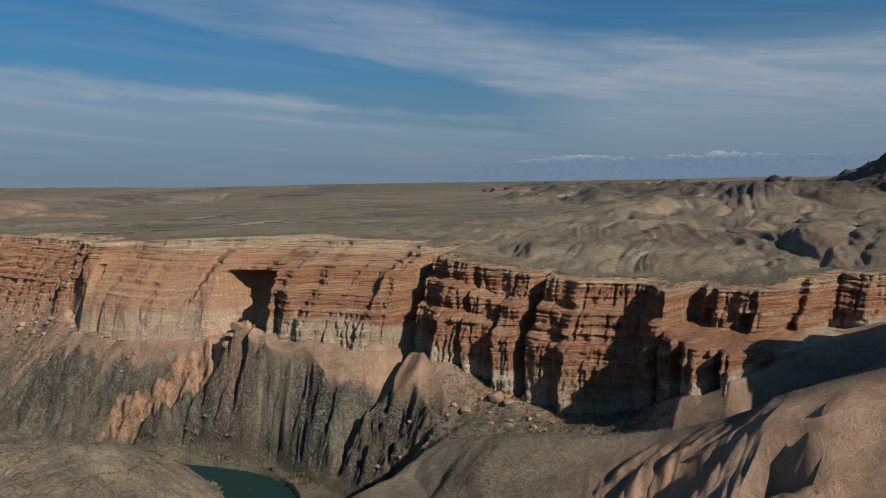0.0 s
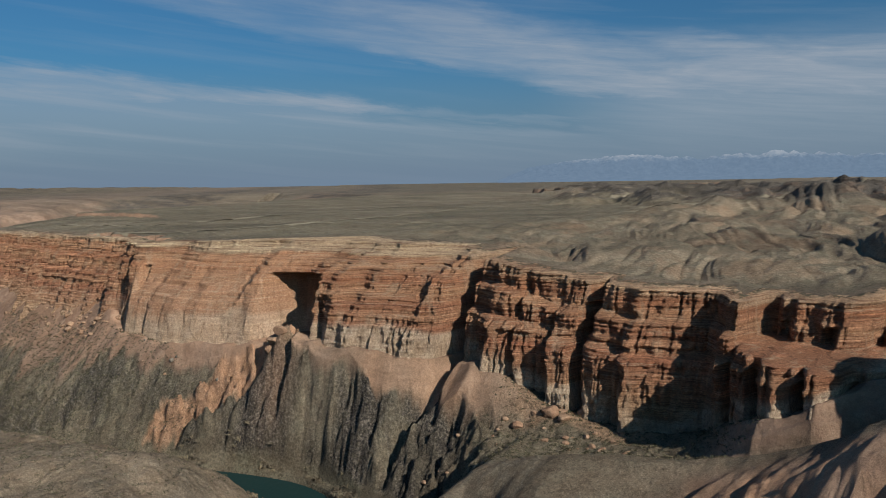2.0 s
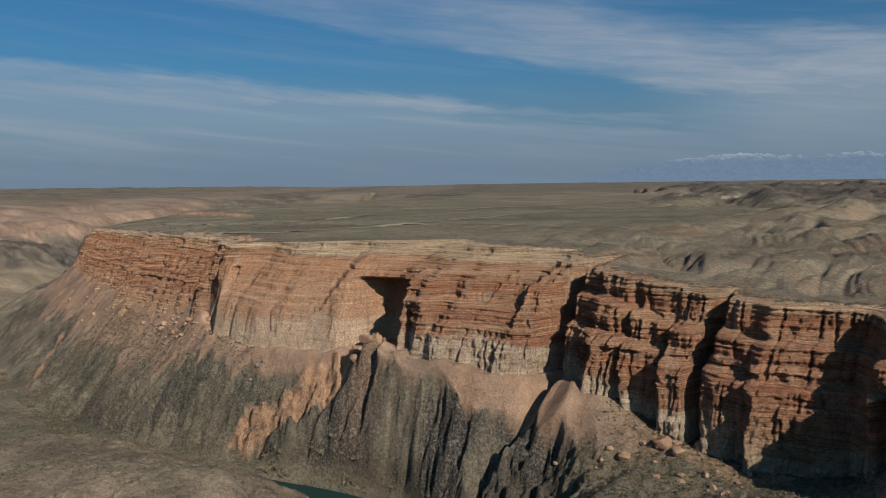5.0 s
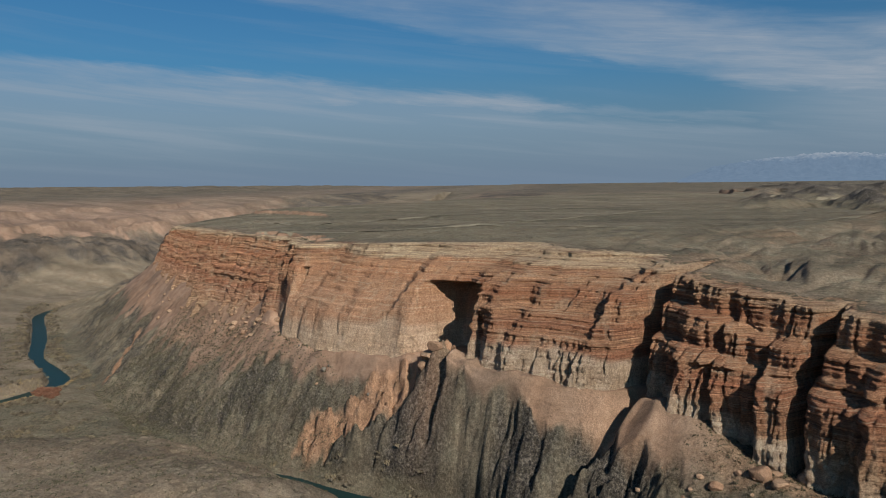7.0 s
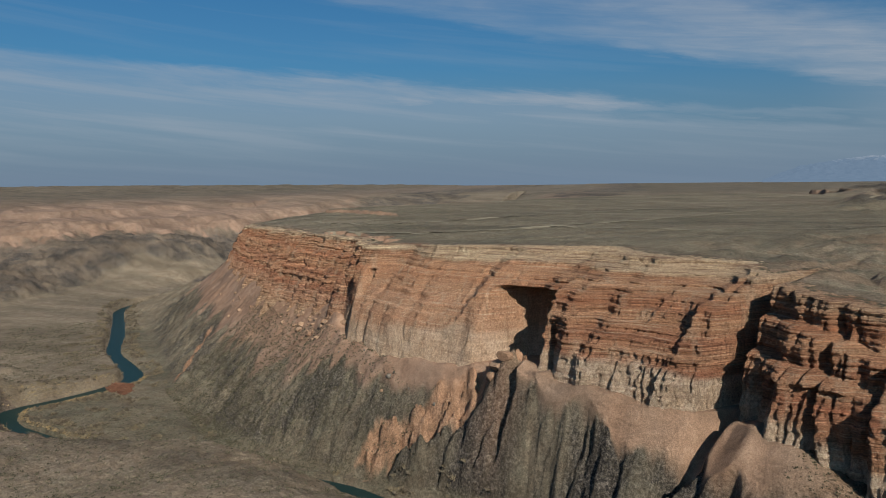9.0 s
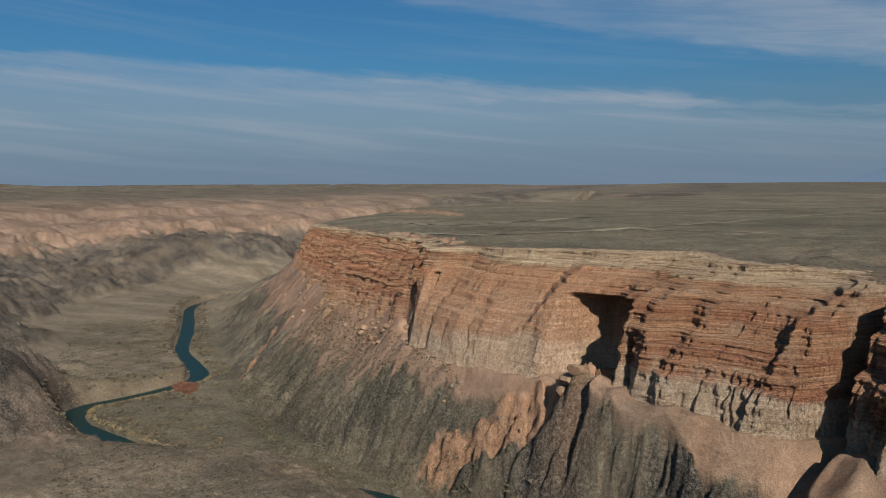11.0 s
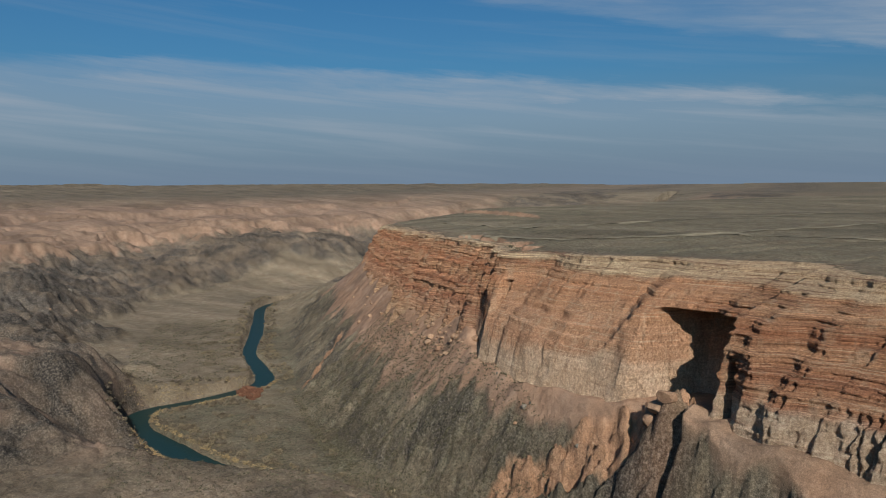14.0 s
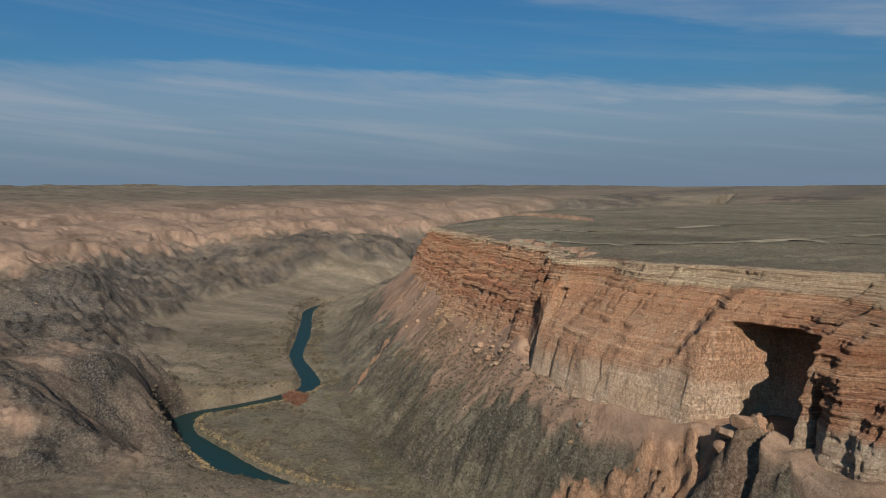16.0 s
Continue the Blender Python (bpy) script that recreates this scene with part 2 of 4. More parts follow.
def cliff_face(a, z):
    """b of the face at (a, z); both arrays of one shape."""
    zf, zt = along(a, FOOT), along(a, CREST)
    v = np.clip((z - zf) / (zt - zf), -0.3, 1.0)
    wob = a + 5 * noise2(a / 30, z / 60, 60) + 1.2 * noise2(a / 7, z / 14, 61)
    wz = z + 1.5 * noise2(a / 55, z * 0 + 1.7, 56) + 0.7 * noise2(a / 17, z * 0 + 2.7, 55)
    bed = wz / 5.3
    bi, bf = np.floor(bed), bed - np.floor(bed)
    tread = 5.3 * (bi + 0.25 * bf + 0.75 * step(bf, 0.76, 0.98))
    plain = step(a, -545, -525) * (1 - step(a, -400, -380))
    b = along(a, FACE) + along(a, BATTER) * ((0.25 + 0.7 * plain) * z + (0.75 - 0.7 * plain) * tread - 0.5 * (zf + zt))
    # the middle stretch leans back in steps towards its crest
    stand = step(a, -359, -354) * (1 - step(a, -334, -308))
    b += (10 + 16 * step(a, -330, -300)) * step(a, -470, -430) * (1 - step(a, -285, -264)) * np.clip((0.15 * wz + 0.85 * (3.1 * (np.floor(wz / 3.1) + step(wz / 3.1 - np.floor(wz / 3.1), 0.72, 1.0))) - (zt - 13)) / 13.5, 0, 1.05)
    # the upper half of the middle stretches leans back, but not round the alcove
    bay = step(a, -426, -410) * (1 - step(a, -344, -330))
    b += (20 * step(a, -535, -505) + 8 * step(a, -400, -360)) * (1 - step(a, -300, -275)) * np.clip((0.3 * z + 0.7 * tread - 99 - 18 * bay) / (34 - 12 * bay), 0, 1.1)
    left = 1 - step(a, -560, -530)
    wall = step(a, -545, -525) * (1 - step(a, -400, -380))
    right = step(a, -300, -265)
    mid = np.clip(1 - left - wall - right, 0, 1)
    # three tiers, whose buttresses do not line up on the right
    tier = step(z + 3 * noise2(a / 30, z * 0, 74), 103, 105) + step(z + 3 * noise2(a / 24, z * 0, 75), 117, 119)
    deep = 1 - right * 0.28 * tier
    wob = wob + right * 1.5 * tier
    # set-back ledges
    b += (3.0 * left + 1.0 * wall + 2.5 * mid + (7.0 - 6.0 * step(a, -124, -112)) * right) * (step(v + 0.05 * noise2(a / 40, v * 0, 62), 0.50, 0.56) + step(v + 0.05 * noise2(a / 33, v * 0, 63), 0.74, 0.80) - 1)
    # buttresses en echelon: each recedes to the right, then the next steps forward
    for size, seed in ((41.0, 58), (17.0, 57)):
        k = (wob + 9 * noise2(a / 90, z * 0, seed + 100)) / size
        i, f = np.floor(k), k - np.floor(k)
        zero = np.zeros_like(i)
        tooth = (0.65 + 0.35 * hashed(i, zero, zero, seed)) * (f - 0.5 - 1.0 * step(f, 0.86, 1.0))
        b += size * (0.26 * left + 0.05 * wall + 0.10 * mid + 0.30 * right) * tooth * (0.8 + 0.2 * step(v, 0.9, 0.6)) * deep * (1 if size > 20 else 1 - 0.45 * right)
    # slots between the buttresses
    n1 = noise2(wob / (34 + 6 * (a > -285)), z * 0 + 0.5, 64)
    n2 = noise2(wob / 15, z / 70, 65)
    b += (3.5 * left + 0.8 * wall + 3.0 * mid + 6.0 * right) * step(0.34 - np.abs(n1), 0, 0.34)
    b += (1.8 * left + 0.5 * wall + 1.0 * mid + 1.4 * right) * step(0.28 - np.abs(n2), 0, 0.28)
    # rounded bulge of every buttress
    b -= (1.5 * left + 0.6 * wall + 2.0 * mid + 3.0 * right) * np.clip(np.abs(n1) * 1.7, 0, 1)
    n3 = noise2(wob / 8, z / 60, 72)
    some = step(noise2(a / 26, z / 13, 73), 0.0, 0.35)
    b += (0.9 - 0.5 * wall + 0.7 * left + 0.5 * right) * (1 - step(a, -115, -100)) * some * step(0.11 - np.abs(n3), 0, 0.08)
    low = 1 - step(v, 0.25, 0.42)
    fl = noise2(a / 2.6 + 0.5 * noise2(a / 4, z / 5, 66), z / 40, 67)
    b += (1 - 0.65 * wall) * (0.3 + 0.5 * right * step(v, 0.8, 0.6) + low * (0.4 + (0.7 - 0.5 * wall) * (1 - left) * step(noise2(a / 50, z * 0, 69), -0.35, 0.1))) * (np.abs(fl) * 2 - 0.6)
    # upright joints
    joint = noise2((a + 0.8 * noise2(a / 5, z / 9, 47)) / 8.5, z / 160, 59)
    b += (3.2 * left + 0.6 * mid + 1.8 * right + 1.0 * wall * step(v, 0.6, 0.75)) * step(0.09 - np.abs(joint), 0, 0.06) * step(v, 0.12, 0.2)
    b -= strata(z, a) * (0.95 - 0.75 * low) * (0.85 - 0.2 * left - 0.3 * wall - 0.4 * wall * (1 - step(v, 0.55, 0.75)) + 0.1 * right)
    b += (0.8 - 0.5 * wall) * fbm(a / 9, z / 7, 5, 68) + 1.2 * wall * fbm(a / 26, z / 30, 3, 69) + 0.6 * right * fbm(a / 20, z / 14, 3, 71)
    # the deep alcove
    k = step(a, -406, -401) * (1 - step(a, -359, -354)) * (1 - step(z, 119 + 2.5 * noise2(a / 6, z * 0, 70), 124)) * step(z, 60, 66)
    b += 36 * k
    b += 5 * stand * (1 - step(z, 118, 124))
    # its narrow side cleft
    b += 12 * step(3.2 - np.abs(a + 348 + (z - 84) * 0.12), 0, 1.6) * (1 - step(z, 106, 113))
    # the cleft under the promontory
    back_by = np.clip(-522 - a, 0, 36)
    near = 0.85 * step(a, -566, -552) * (1 - step(a, -523, -519)) * (1 - step(z, 108, 116))
    clean = along(a, FACE) - 0.25 * (107 - z) + 0.13 * back_by * step(114 - z - 1.3 * back_by, 0, 4) + 0.5 * noise2(a / 5, z / 7, 76)
    b = b * (1 - near) + clean * near
    b += 10 * step(3.0 - np.abs(a + 519), 0, 2) * step(z, 104, 108) * (1 - step(z, 120, 124))
    # the slanting gully and the slots of the right wall
    b += 34 * step(8 - np.abs(a + 272 - (132 - z) * 0.04), 0, 7)
    # the upper tier of the right end stands far back above a broad ledge
    sill = 110 + 1.5 * noise2(a / 17, z * 0, 78)
    b += 40 * step(a, -120, -113) * (1 - 0.5 * step(a, -70, -20)) * step(z, sill, sill + 1.8)
    for ca, wid, deep_by in ((-232, 3.0, 7), (-193, 5.0, 22), (-118, 3.0, 8), (-103, 3.5, 12), (-88, 3.0, 10), (-72, 4.0, 12)):
        b += deep_by * (1 - 0.25 * tier) * step(wid - np.abs(wob - 3 * tier * right - ca + (z - 100) * 0.05), 0, wid * 0.8)
    return b


def upland(a, b, edge):
    """Height of the plateau behind the cliff's edge."""
    w = np.maximum(b - edge, 0)
    zt = along(a, CREST)
    x, y = to_world(a, b)
    r = np.hypot(x, y)
    z = zt + (143 - zt) * (1 - np.exp(-w / 70)) + 6 * step(w, 60, 900) + 15 * step(r, 800, 4700)
    z += 0.7 * fbm(a / 60, b / 60, 5, 80) * step(w, 0, 40) + 2.5 * fbm(a / 420, b / 420, 3, 81) * step(w, 60, 300)
    z -= 1.5 * np.clip(1 - 3.2 * np.abs(noise2((a + 7 * noise2(a / 30, b / 30, 76)) / 26, b / 75, 77)), 0, 1) * step(w, 8, 40) * (1 - step(w, 140, 320))
    lip = w - 20 - 12 * noise2(a / 35, b * 0, 78) - 4 * noise2(a / 9, b / 9, 79)
    z += 3.6 * (step(lip, 0, 2.0) - 1) * step(-a, 520, 560) * (1 - step(-a, 690, 740)) * step(w, 6, 12)
    # badlands towards the right
    bad = step(a, -430, -240) * step(w, 2, 45) * (1 - step(r, 1300, 2200))
    wx, wy = a + 14 * noise2(a / 70, b / 70, 82), b + 14 * noise2(a / 70, b / 70, 83)
    fan = wx + 0.35 * wy
    hills = np.abs(noise2(fan / 100, wy / 190, 84)) ** 0.85
    spurs = np.abs(noise2(fan / 36 + 0.5 * hills, wy / 110, 85)) ** 0.85
    rills = np.abs(noise2(fan / 9 + 0.8 * spurs, wy / 60, 86))
    z += bad * (17 * (hills - 0.25) + 8 * (spurs - 0.3) + 2.4 * (rills - 0.35) * step(hills + spurs, 0.15, 0.5) + 0.5 * fbm(a / 8, b / 8, 3, 88))
    # dark hills further off, and the big one
    far = step(r, 720, 1000) * (1 - step(r, 1700, 2400)) * step(x / np.maximum(y, 1), 0.02, 0.16)
    z += far * 26 * np.clip(ridged(x / 210, y / 260, 4, 90) - 0.52, 0, 1) * 2
    z += 190 * np.exp(-(((x - 790) / 200) ** 2 + ((y - 880) / 190) ** 2)) * (0.92 + 0.10 * ridged(x / 90, y / 90, 3, 91))
    # low ledges and a side canyon on the plain
    led = 370 + 45 * noise2(a / 120, b / 200, 92)
    z += 4.5 * step(b - led - 90, 0, 5) * step(-a, 800, 900) * (1 - step(-a, 1250, 1400))
    side = w - 1150 - 130 * noise2(a / 260, b * 0, 93) - 40 * noise2(a / 60, b / 60, 94)
    z -= 34 * step(side, -160, 0) * (1 - step(side, 60, 70)) * step(-a, 250, 600)
    side2 = w - 2100 - 200 * noise2(a / 400, b * 0, 95) - 50 * noise2(a / 80, b / 80, 96)
    z -= 26 * step(side2, -240, 0) * (1 - step(side2, 60, 76))
    return z


def lowland(a, b):
    """Height of all ground below the cliff and on the near side of the river, with soil masks:
    dark crag (also grey painted in for far haze), orange earth, olive scrub, bare buff rock and talus."""
    d, zw, side = river_at(a, b)
    x, y = to_world(a, b)
    reach = np.hypot(x, y)
    g1 = fbm(a / 35, b / 35, 4, 160)
    g2 = fbm(a / 9, b / 22, 4, 161)
    zf, face, toe = along(a, FOOT), along(a, FACE) - 11, along(a, TOE)
    # slope under the cliff
    t = np.clip((b - toe) / np.maximum(face - toe, 1), 0, 1)
    wa = a + 9 * noise2(a / 45, b / 45, 100) + (b - toe) * 0.15
    rib = ridged((wa + 8 * noise2(a / 25, b / 16, 102)) / 27, b / 80, 3, 101)
    crag = step(a, -420, -390) * (1 - step(a, -218, -196))
    # scalloped upper edge of the crag, with smooth talus cones above it
    cone = np.abs(noise2(wa / 30, b * 0 + 0.3, 125))
    shed = (0.04 + 0.28 * step(-a, 520, 560)) * (1 - crag) + 0.2 * step(a, -264, -256)
    apron = step(t + 0.04 * g2, 0.88 - 0.34 * cone - shed, 0.94 - 0.34 * cone - 0.75 * shed)
    n = zw + 3 + (zf - zw - 3) * (t ** (0.95 - 0.25 * crag))
    ridge_a = -373 - (281 - b) * 1.3 + 4 * noise2(a / 20, b / 9, 116)
    past = a - ridge_a
    slab = 0.9 * step(past, -32 - 7 * g1, -27 - 7 * g1) * (1 - step(past, -1.5, 0.5)) * step(t + 0.1 * g2, 0.03, 0.10) * (1 - step(t, 0.97, 1.0)) * (a < -352) * (a > -450) * (side > 0)
    belt = step(t, 0.02, 0.14) * (1 - apron) * (1 - 0.85 * slab)
    wc = wa + 3.5 * noise2(a / 14, b / 9, 119) + 1.2 * noise2(a / 4, b / 3.5, 105) + (b - toe) * 0.35 * noise2(a / 60, b * 0, 103)
    crev1 = ridged(wc / 24, b / 46, 2, 118) ** 5
    crev2 = ridged(wc / 10.5, b / 22, 2, 104) ** 4
    crev3 = ridged(wc / 4.6, b / 8, 2, 106) ** 3
    n += belt * ((6 + 9 * crag) * (rib - 0.6) - (4.5 + 3.0 * crag) * crev1 - (3.0 + 1.8 * crag) * crev2 - (1.6 + 0.6 * crag) * crev3 + (1.5 + 0.8 * crag) * fbm(a / 6, b / 9, 4, 107, 0.6) + (1 - crag) * 3.5 * (ridged((a + 0.5 * b) / 21, b / 30, 4, 131, 0.6) - 0.5))
    n += apron * (4.5 * (0.5 - cone) * (0.4 + crag) + 0.5 * fbm(a / 10, b / 14, 4, 108) - 1.5 * (1 - crag) * ridged(wc / 17, b / 60, 2, 109) ** 3)
    n += step(t, 0.7, 1) * (3.5 * noise2(a / 37, b * 0, 108) + 2 * noise2(a / 15, b * 0 + 5, 108)) * (1 - 0.6 * crag) + 4 * step(t, 0.75, 1) * (1 - step(a, -560, -520))
    # hump carrying the knob before the alcove
    n += 14 * np.exp(-(((a + 368) / 11) ** 2 + ((b - 281) / 11) ** 2))
    # the ridge beside the orange slab, and the ravine under the slanting gully
    n += 8 * step(past, -1.5, 1.5) * (1 - step(past, 12, 70)) * step(t, 0.02, 0.15) * (1 - step(t, 0.8, 1)) * (a < -250)
    hook = noise2((a + 2 * noise2(a / 4, b / 4, 164)) / 13, b / 10, 162)
    n += slab * (6.0 * step(hook, -0.1, 0.02) + 4.0 * step(noise2(a / 6, b / 6, 163), 0.0, 0.12) - 5.0 + 1.4 * fbm(a / 4, b / 4, 3, 165))
    rav = np.abs(a + 266 + (322 - b) * 0.25 + 3 * noise2(b / 14, a * 0, 117))
    n -= 13 * (1 - step(rav, 1, 8)) * step(t, 0.1, 0.35)
    flat = (1 - step(t, 0, 0.04)) * step(d, 2, 12)
    n += flat * (1.2 * noise2(a / 22, b / 22, 109) + 0.6)
    # ground of the right-hand basin and its front ridge
    crest = along(a, [(-260, 34), (-225, 46), (-205, 58), (-174, 70), (-158, 74.5), (-140, 76), (-120, 77), (-101, 81), (-92, 84), (-80, 89), (-67, 96), (-61, 101), (-53, 105), (-40, 110), (-20, 116), (0, 122), (60, 138), (200, 150)])
    line = along(a, [(-220, 256), (-158, 255), (-140, 262), (-110, 270), (-95, 274), (-60, 275), (-40, 279), (-20, 290), (40, 320)]) + 3 * noise2(a / 25, a * 0, 110)
    w = b - line
    badl = step(a + 14 * g1, -140, -108)
    rills = np.abs(noise2((a + 0.45 * (line - b) + 5 * noise2(a / 20, b / 20, 113)) / 15, b / 60, 111))
    rills2 = np.abs(noise2((a + 0.45 * (line - b)) / 5.5, b / 30, 112))
    front = -(0.46 - 0.32 * step(a, -120, -85)) * np.clip(-w - 4, 0, 400) - 0.5 * step(a, -120, -85) * np.clip(-w - 30, 0, 400) + step(-w, 5, 34) * (badl * (9 * (rills - 0.35) + 3.0 * (rills2 - 0.35)) + (1 - badl) * (3.0 * noise2(a / 34, b / 40, 115) - 5 * ridged((a + 0.4 * b) / 38, b / 90, 2, 113) ** 3)) + 0.5 * fbm(a / 9, b / 9, 3, 112)
    rear_z = along(a, [(-230, 60), (-170, 63), (-145, 68), (-127, 73), (-110, 82), (-95, 87), (-80, 93), (-60, 103), (-20, 120), (60, 132)])
    dale = along(a, [(-230, 58), (-170, 62), (-145, 66), (-127, 70), (-110, 75), (-95, 78), (-80, 82), (-67, 85), (-53, 92), (-40, 98), (-20, 106), (0, 112), (60, 125)])
    u = w / np.maximum(face - line, 14)
    back = (dale - crest) * step(w, 2, 16) + (rear_z - dale) * step(u, 0.38, 0.72) + (zf - rear_z) * step(u, 0.70, 0.98)
    back += step(w, 5, 20) * (1.2 * fbm(a / 12, b / 12, 5, 114) + 3.0 * step(a, -120, -80) * (np.abs(noise2(a / 12, b / 30, 128)) - 0.4))
    pit = (1 - step(np.hypot((a + 49) / 7, (b - 236) / 9) + 0.25 * noise2(a / 5, b / 5, 154), 0.8, 1.0))
    r = crest + np.where(w < 0, front - 13 * pit, back)
    # a spur added out of view to the right, to throw shade along the basin
    r = r + 44 * np.exp(-(((a - 8) / 24) ** 2)) * step(b, 266, 284) * (1 - step(b, 330, 352)) * step(a, -52, -30)
    r = np.maximum(r, 52 + 6 * fbm(a / 60, b / 60, 3, 115))
    r = np.minimum(r, zw + 2 + 1.15 * np.maximum(d, 0))
    k = step(a, -238, -200)
    n = n * (1 - k) + r * k
    # near side: knolls and crags along the water
    gentle = step(a, -695, -640) * (1 - step(a, -480, -440))
    s = zw + 1.5 + (1 - gentle) * (66 - 13 * step(a, -480, -430)) * (1 - np.exp(-np.maximum(d, 0) / (34 - 22 * step(-a, 600, 660)))) + gentle * 68 * step(d, 8, 110) + 26 * step(-a, 520, 600) * step(d, 60, 170) + 5 * fbm(a / 70, b / 70, 4, 120) * step(d, 10, 60)
    out = step(-a, 470, 530)
    ws, wt = a + 6 * noise2(a / 22, b / 22, 121), b + 6 * noise2(a / 22, b / 22, 122)
    s += step(d, 3, 14) * (0.8 * fbm(a / 7, b / 7, 4, 124, 0.6) - (2.5 + 4 * out) * ridged(ws / 26, wt / 44, 2, 123) ** 3 - (1.5 + 2.5 * out) * ridged(ws / 10, wt / 34, 2, 126) ** 3)
    s = np.minimum(s, 53.5 + 9 * step(a, -412, -365) + 1.2 * fbm(a / 25, b / 25, 3, 127) + 0.7 * fbm(a / 6, b / 6, 3, 129) - 1.5 * ridged(ws / 24, wt / 18, 2, 133) ** 4 + 14 * step(-a, 490, 560) + 24 * step(-a, 520, 600) * step(d, 60, 170) + out * (4 * fbm(a / 18, b / 14, 3, 134) - 4 * ridged(ws / 13, wt / 36, 2, 135) ** 3))
    # far bank: terrace with a cut bank, dark crags, grey slopes and red ledges above
    west = step(-a, 745, 790)
    e = d + 60 * fbm(a / 240, b / 240, 3, 140) + 24 * noise2(a / 60, b / 60, 141) + 7 * noise2(a / 18, b / 18, 149)
    keep1, keep2 = (step(noise2(a / 150 + k, b / 150, 147), -0.35, 0.05) for k in (0, 9))
    hill = np.clip(e - 135, 0, 1e9)
    wr, wq = a + 16 * noise2(a / 60, b / 60, 144), b + 16 * noise2(a / 60, b / 60, 145)
    t2 = along(e, [(0, 8.5), (135, 9.5), (165, 20), (230, 40), (330, 60), (392, 82), (480, 92), (560, 99), (800, 107), (1300, 118), (2500, 126)])
    t2 += 13 * keep1 * step(e, 392, 399) + 13 * (1 - keep1) * step(e, 392, 470) + 9 * keep2 * step(e, 560, 567) + 9 * (1 - keep2) * step(e, 560, 680) + 5 * step(e, 428, 433) * keep2
    t2 += 34 * np.exp(-(((a + 1090) / 120) ** 2 + ((b + 80) / 60) ** 2)) + 50 * np.exp(-(((a + 1560) / 130) ** 2 + ((b - 310) / 150) ** 2)) * step(e, 30, 110)
    grey = step(e, 135, 165) * (1 - step(e, 385, 395))
    tame = 0.75 + 0.25 * np.exp(-(((a + 1080) / 150) ** 2 + ((b + 70) / 90) ** 2))
    t2 += grey * tame * (11 * (ridged(wr / 95, wq / 70, 5, 132, 0.55) - 0.55) - 9 * ridged(wr / 48, wq / 36, 2, 136) ** 4 + 10 * (ridged(wr / 34, wq / 24, 4, 137, 0.6) - 0.5) + 4 * (ridged(wr / 11, wq / 11, 3, 138, 0.6) - 0.5)) + 0.9 * fbm(a / 30, b / 30, 3, 130)
    t2 += step(e, 400, 440) * (2.5 * fbm(a / 130, b / 130, 3, 143) - 3 * ridged(wr / 60, wq / 60, 2, 146) ** 4)
    tz = t2 + 3 * noise2(a / 90, b / 90, 155)
    tk = np.floor(tz / 6.5)
    tf = tz / 6.5 - tk
    ledgy = step(e, 385, 420) * step(noise2(a / 170, b / 120, 156), -0.25, 0.1)
    t2 += ledgy * 6.5 * (0.25 * tf + 0.75 * step(tf, 0.80, 0.97) - tf)
    t2 += 30 * step(reach, 1500, 4700) + 3 * fbm(a / 300, b / 300, 4, 142) * step(e, 600, 900)
    t2 = np.minimum(t2, zw + 0.8 + 3.2 * np.maximum(d - 1.5, 0))
    s = s * (1 - west) + t2 * west
    # canyon beyond the promontory
    north = side > 0
    far = step(-a, 1040, 1120)
    wide_d, fade_d = d, step(-a, 1500, 1900)
    d = d * (1 + 2.0 * fade_d)
    wall = zw + 3 + 0.42 * np.minimum(np.maximum(d, 0), 130) + 55 * step(d + 26 * noise2(a / 55, b / 55, 150) + 10 * noise2(a / 14, b / 14, 151), 135, 160) + 30 * step(d, 165, 420)
    wall += -8 * ridged(wr / 36, wq / 36, 3, 152) ** 3 * step(d, 4, 20) * (1 - step(d, 130, 150)) + 22 * step(reach, 1500, 4700)
    d = wide_d
    nn = n * (1 - far) + wall * far
    z = np.where(north, nn, s)
    gone = step(reach, 2000, 2500)
    z = z * (1 - gone) + np.maximum(z, 146 + 15 * step(reach, 1500, 4700)) * gone
    # small hills where the plain meets the sky
    az = np.degrees(np.arctan2(-x, y))
    z += step(reach, 3300, 3800) * (1 - step(reach, 4300, 4650)) * np.maximum(0, 13 * fbm(x / 200, y / 200, 4, 153) + 5) * step(az, 54, 58) * (1 - step(az, 76, 80))
    z = np.where((d < 0) & (gone < 1), zw - 1.5 * step(-d, 0, 4), z)
    # soils
    main = north & (a > -1060)
    rock = np.where(main, (1 - apron) * (1 - k) * np.clip(crag * (0.42 + 0.9 * g1) + (1 - crag) * 0.55 * step(g1 + 0.5 * g2, -0.15, 0.4) + 0.5 * crev1 + 0.5 * crev2, 0, 1) * step(t, 0.02, 0.08),
                    np.where(a < -760, (0.7 + 0.5 * g1 + 0.3 * step(60 - np.abs(b + 80), 0, 30)) * step(hill, 2, 25) * (1 - step(e + 60 * g1, 330, 400)), np.clip(out * (0.55 - 0.6 * g1) + 0.3 * step(0.5 + g1, 0.3, 0.8) * (1 - step(d, 55, 105)), 0, 1)))
    orange = np.where(main, apron * (1 - k) * (1 - 0.35 * crag), np.where(a < -760, 0.25 * step(hill, 10, 60) + step(e + 50 * g1, 330, 400) * (0.85 + 0.25 * g1) - 0.3 * step(e + 80 * g1, 620, 900) + 0.5 * (step(e, 380, 390) * (1 - step(e, 402, 412)) * keep1 + step(e, 552, 558) * (1 - step(e, 568, 578)) * keep2), out * (0.35 + 0.6 * g1) + 0.15))
    orange = np.where(north & (a < -1060), 0.8 * step(d, 80, 130) * (1 - 0.5 * step(d, 200, 320)), orange)
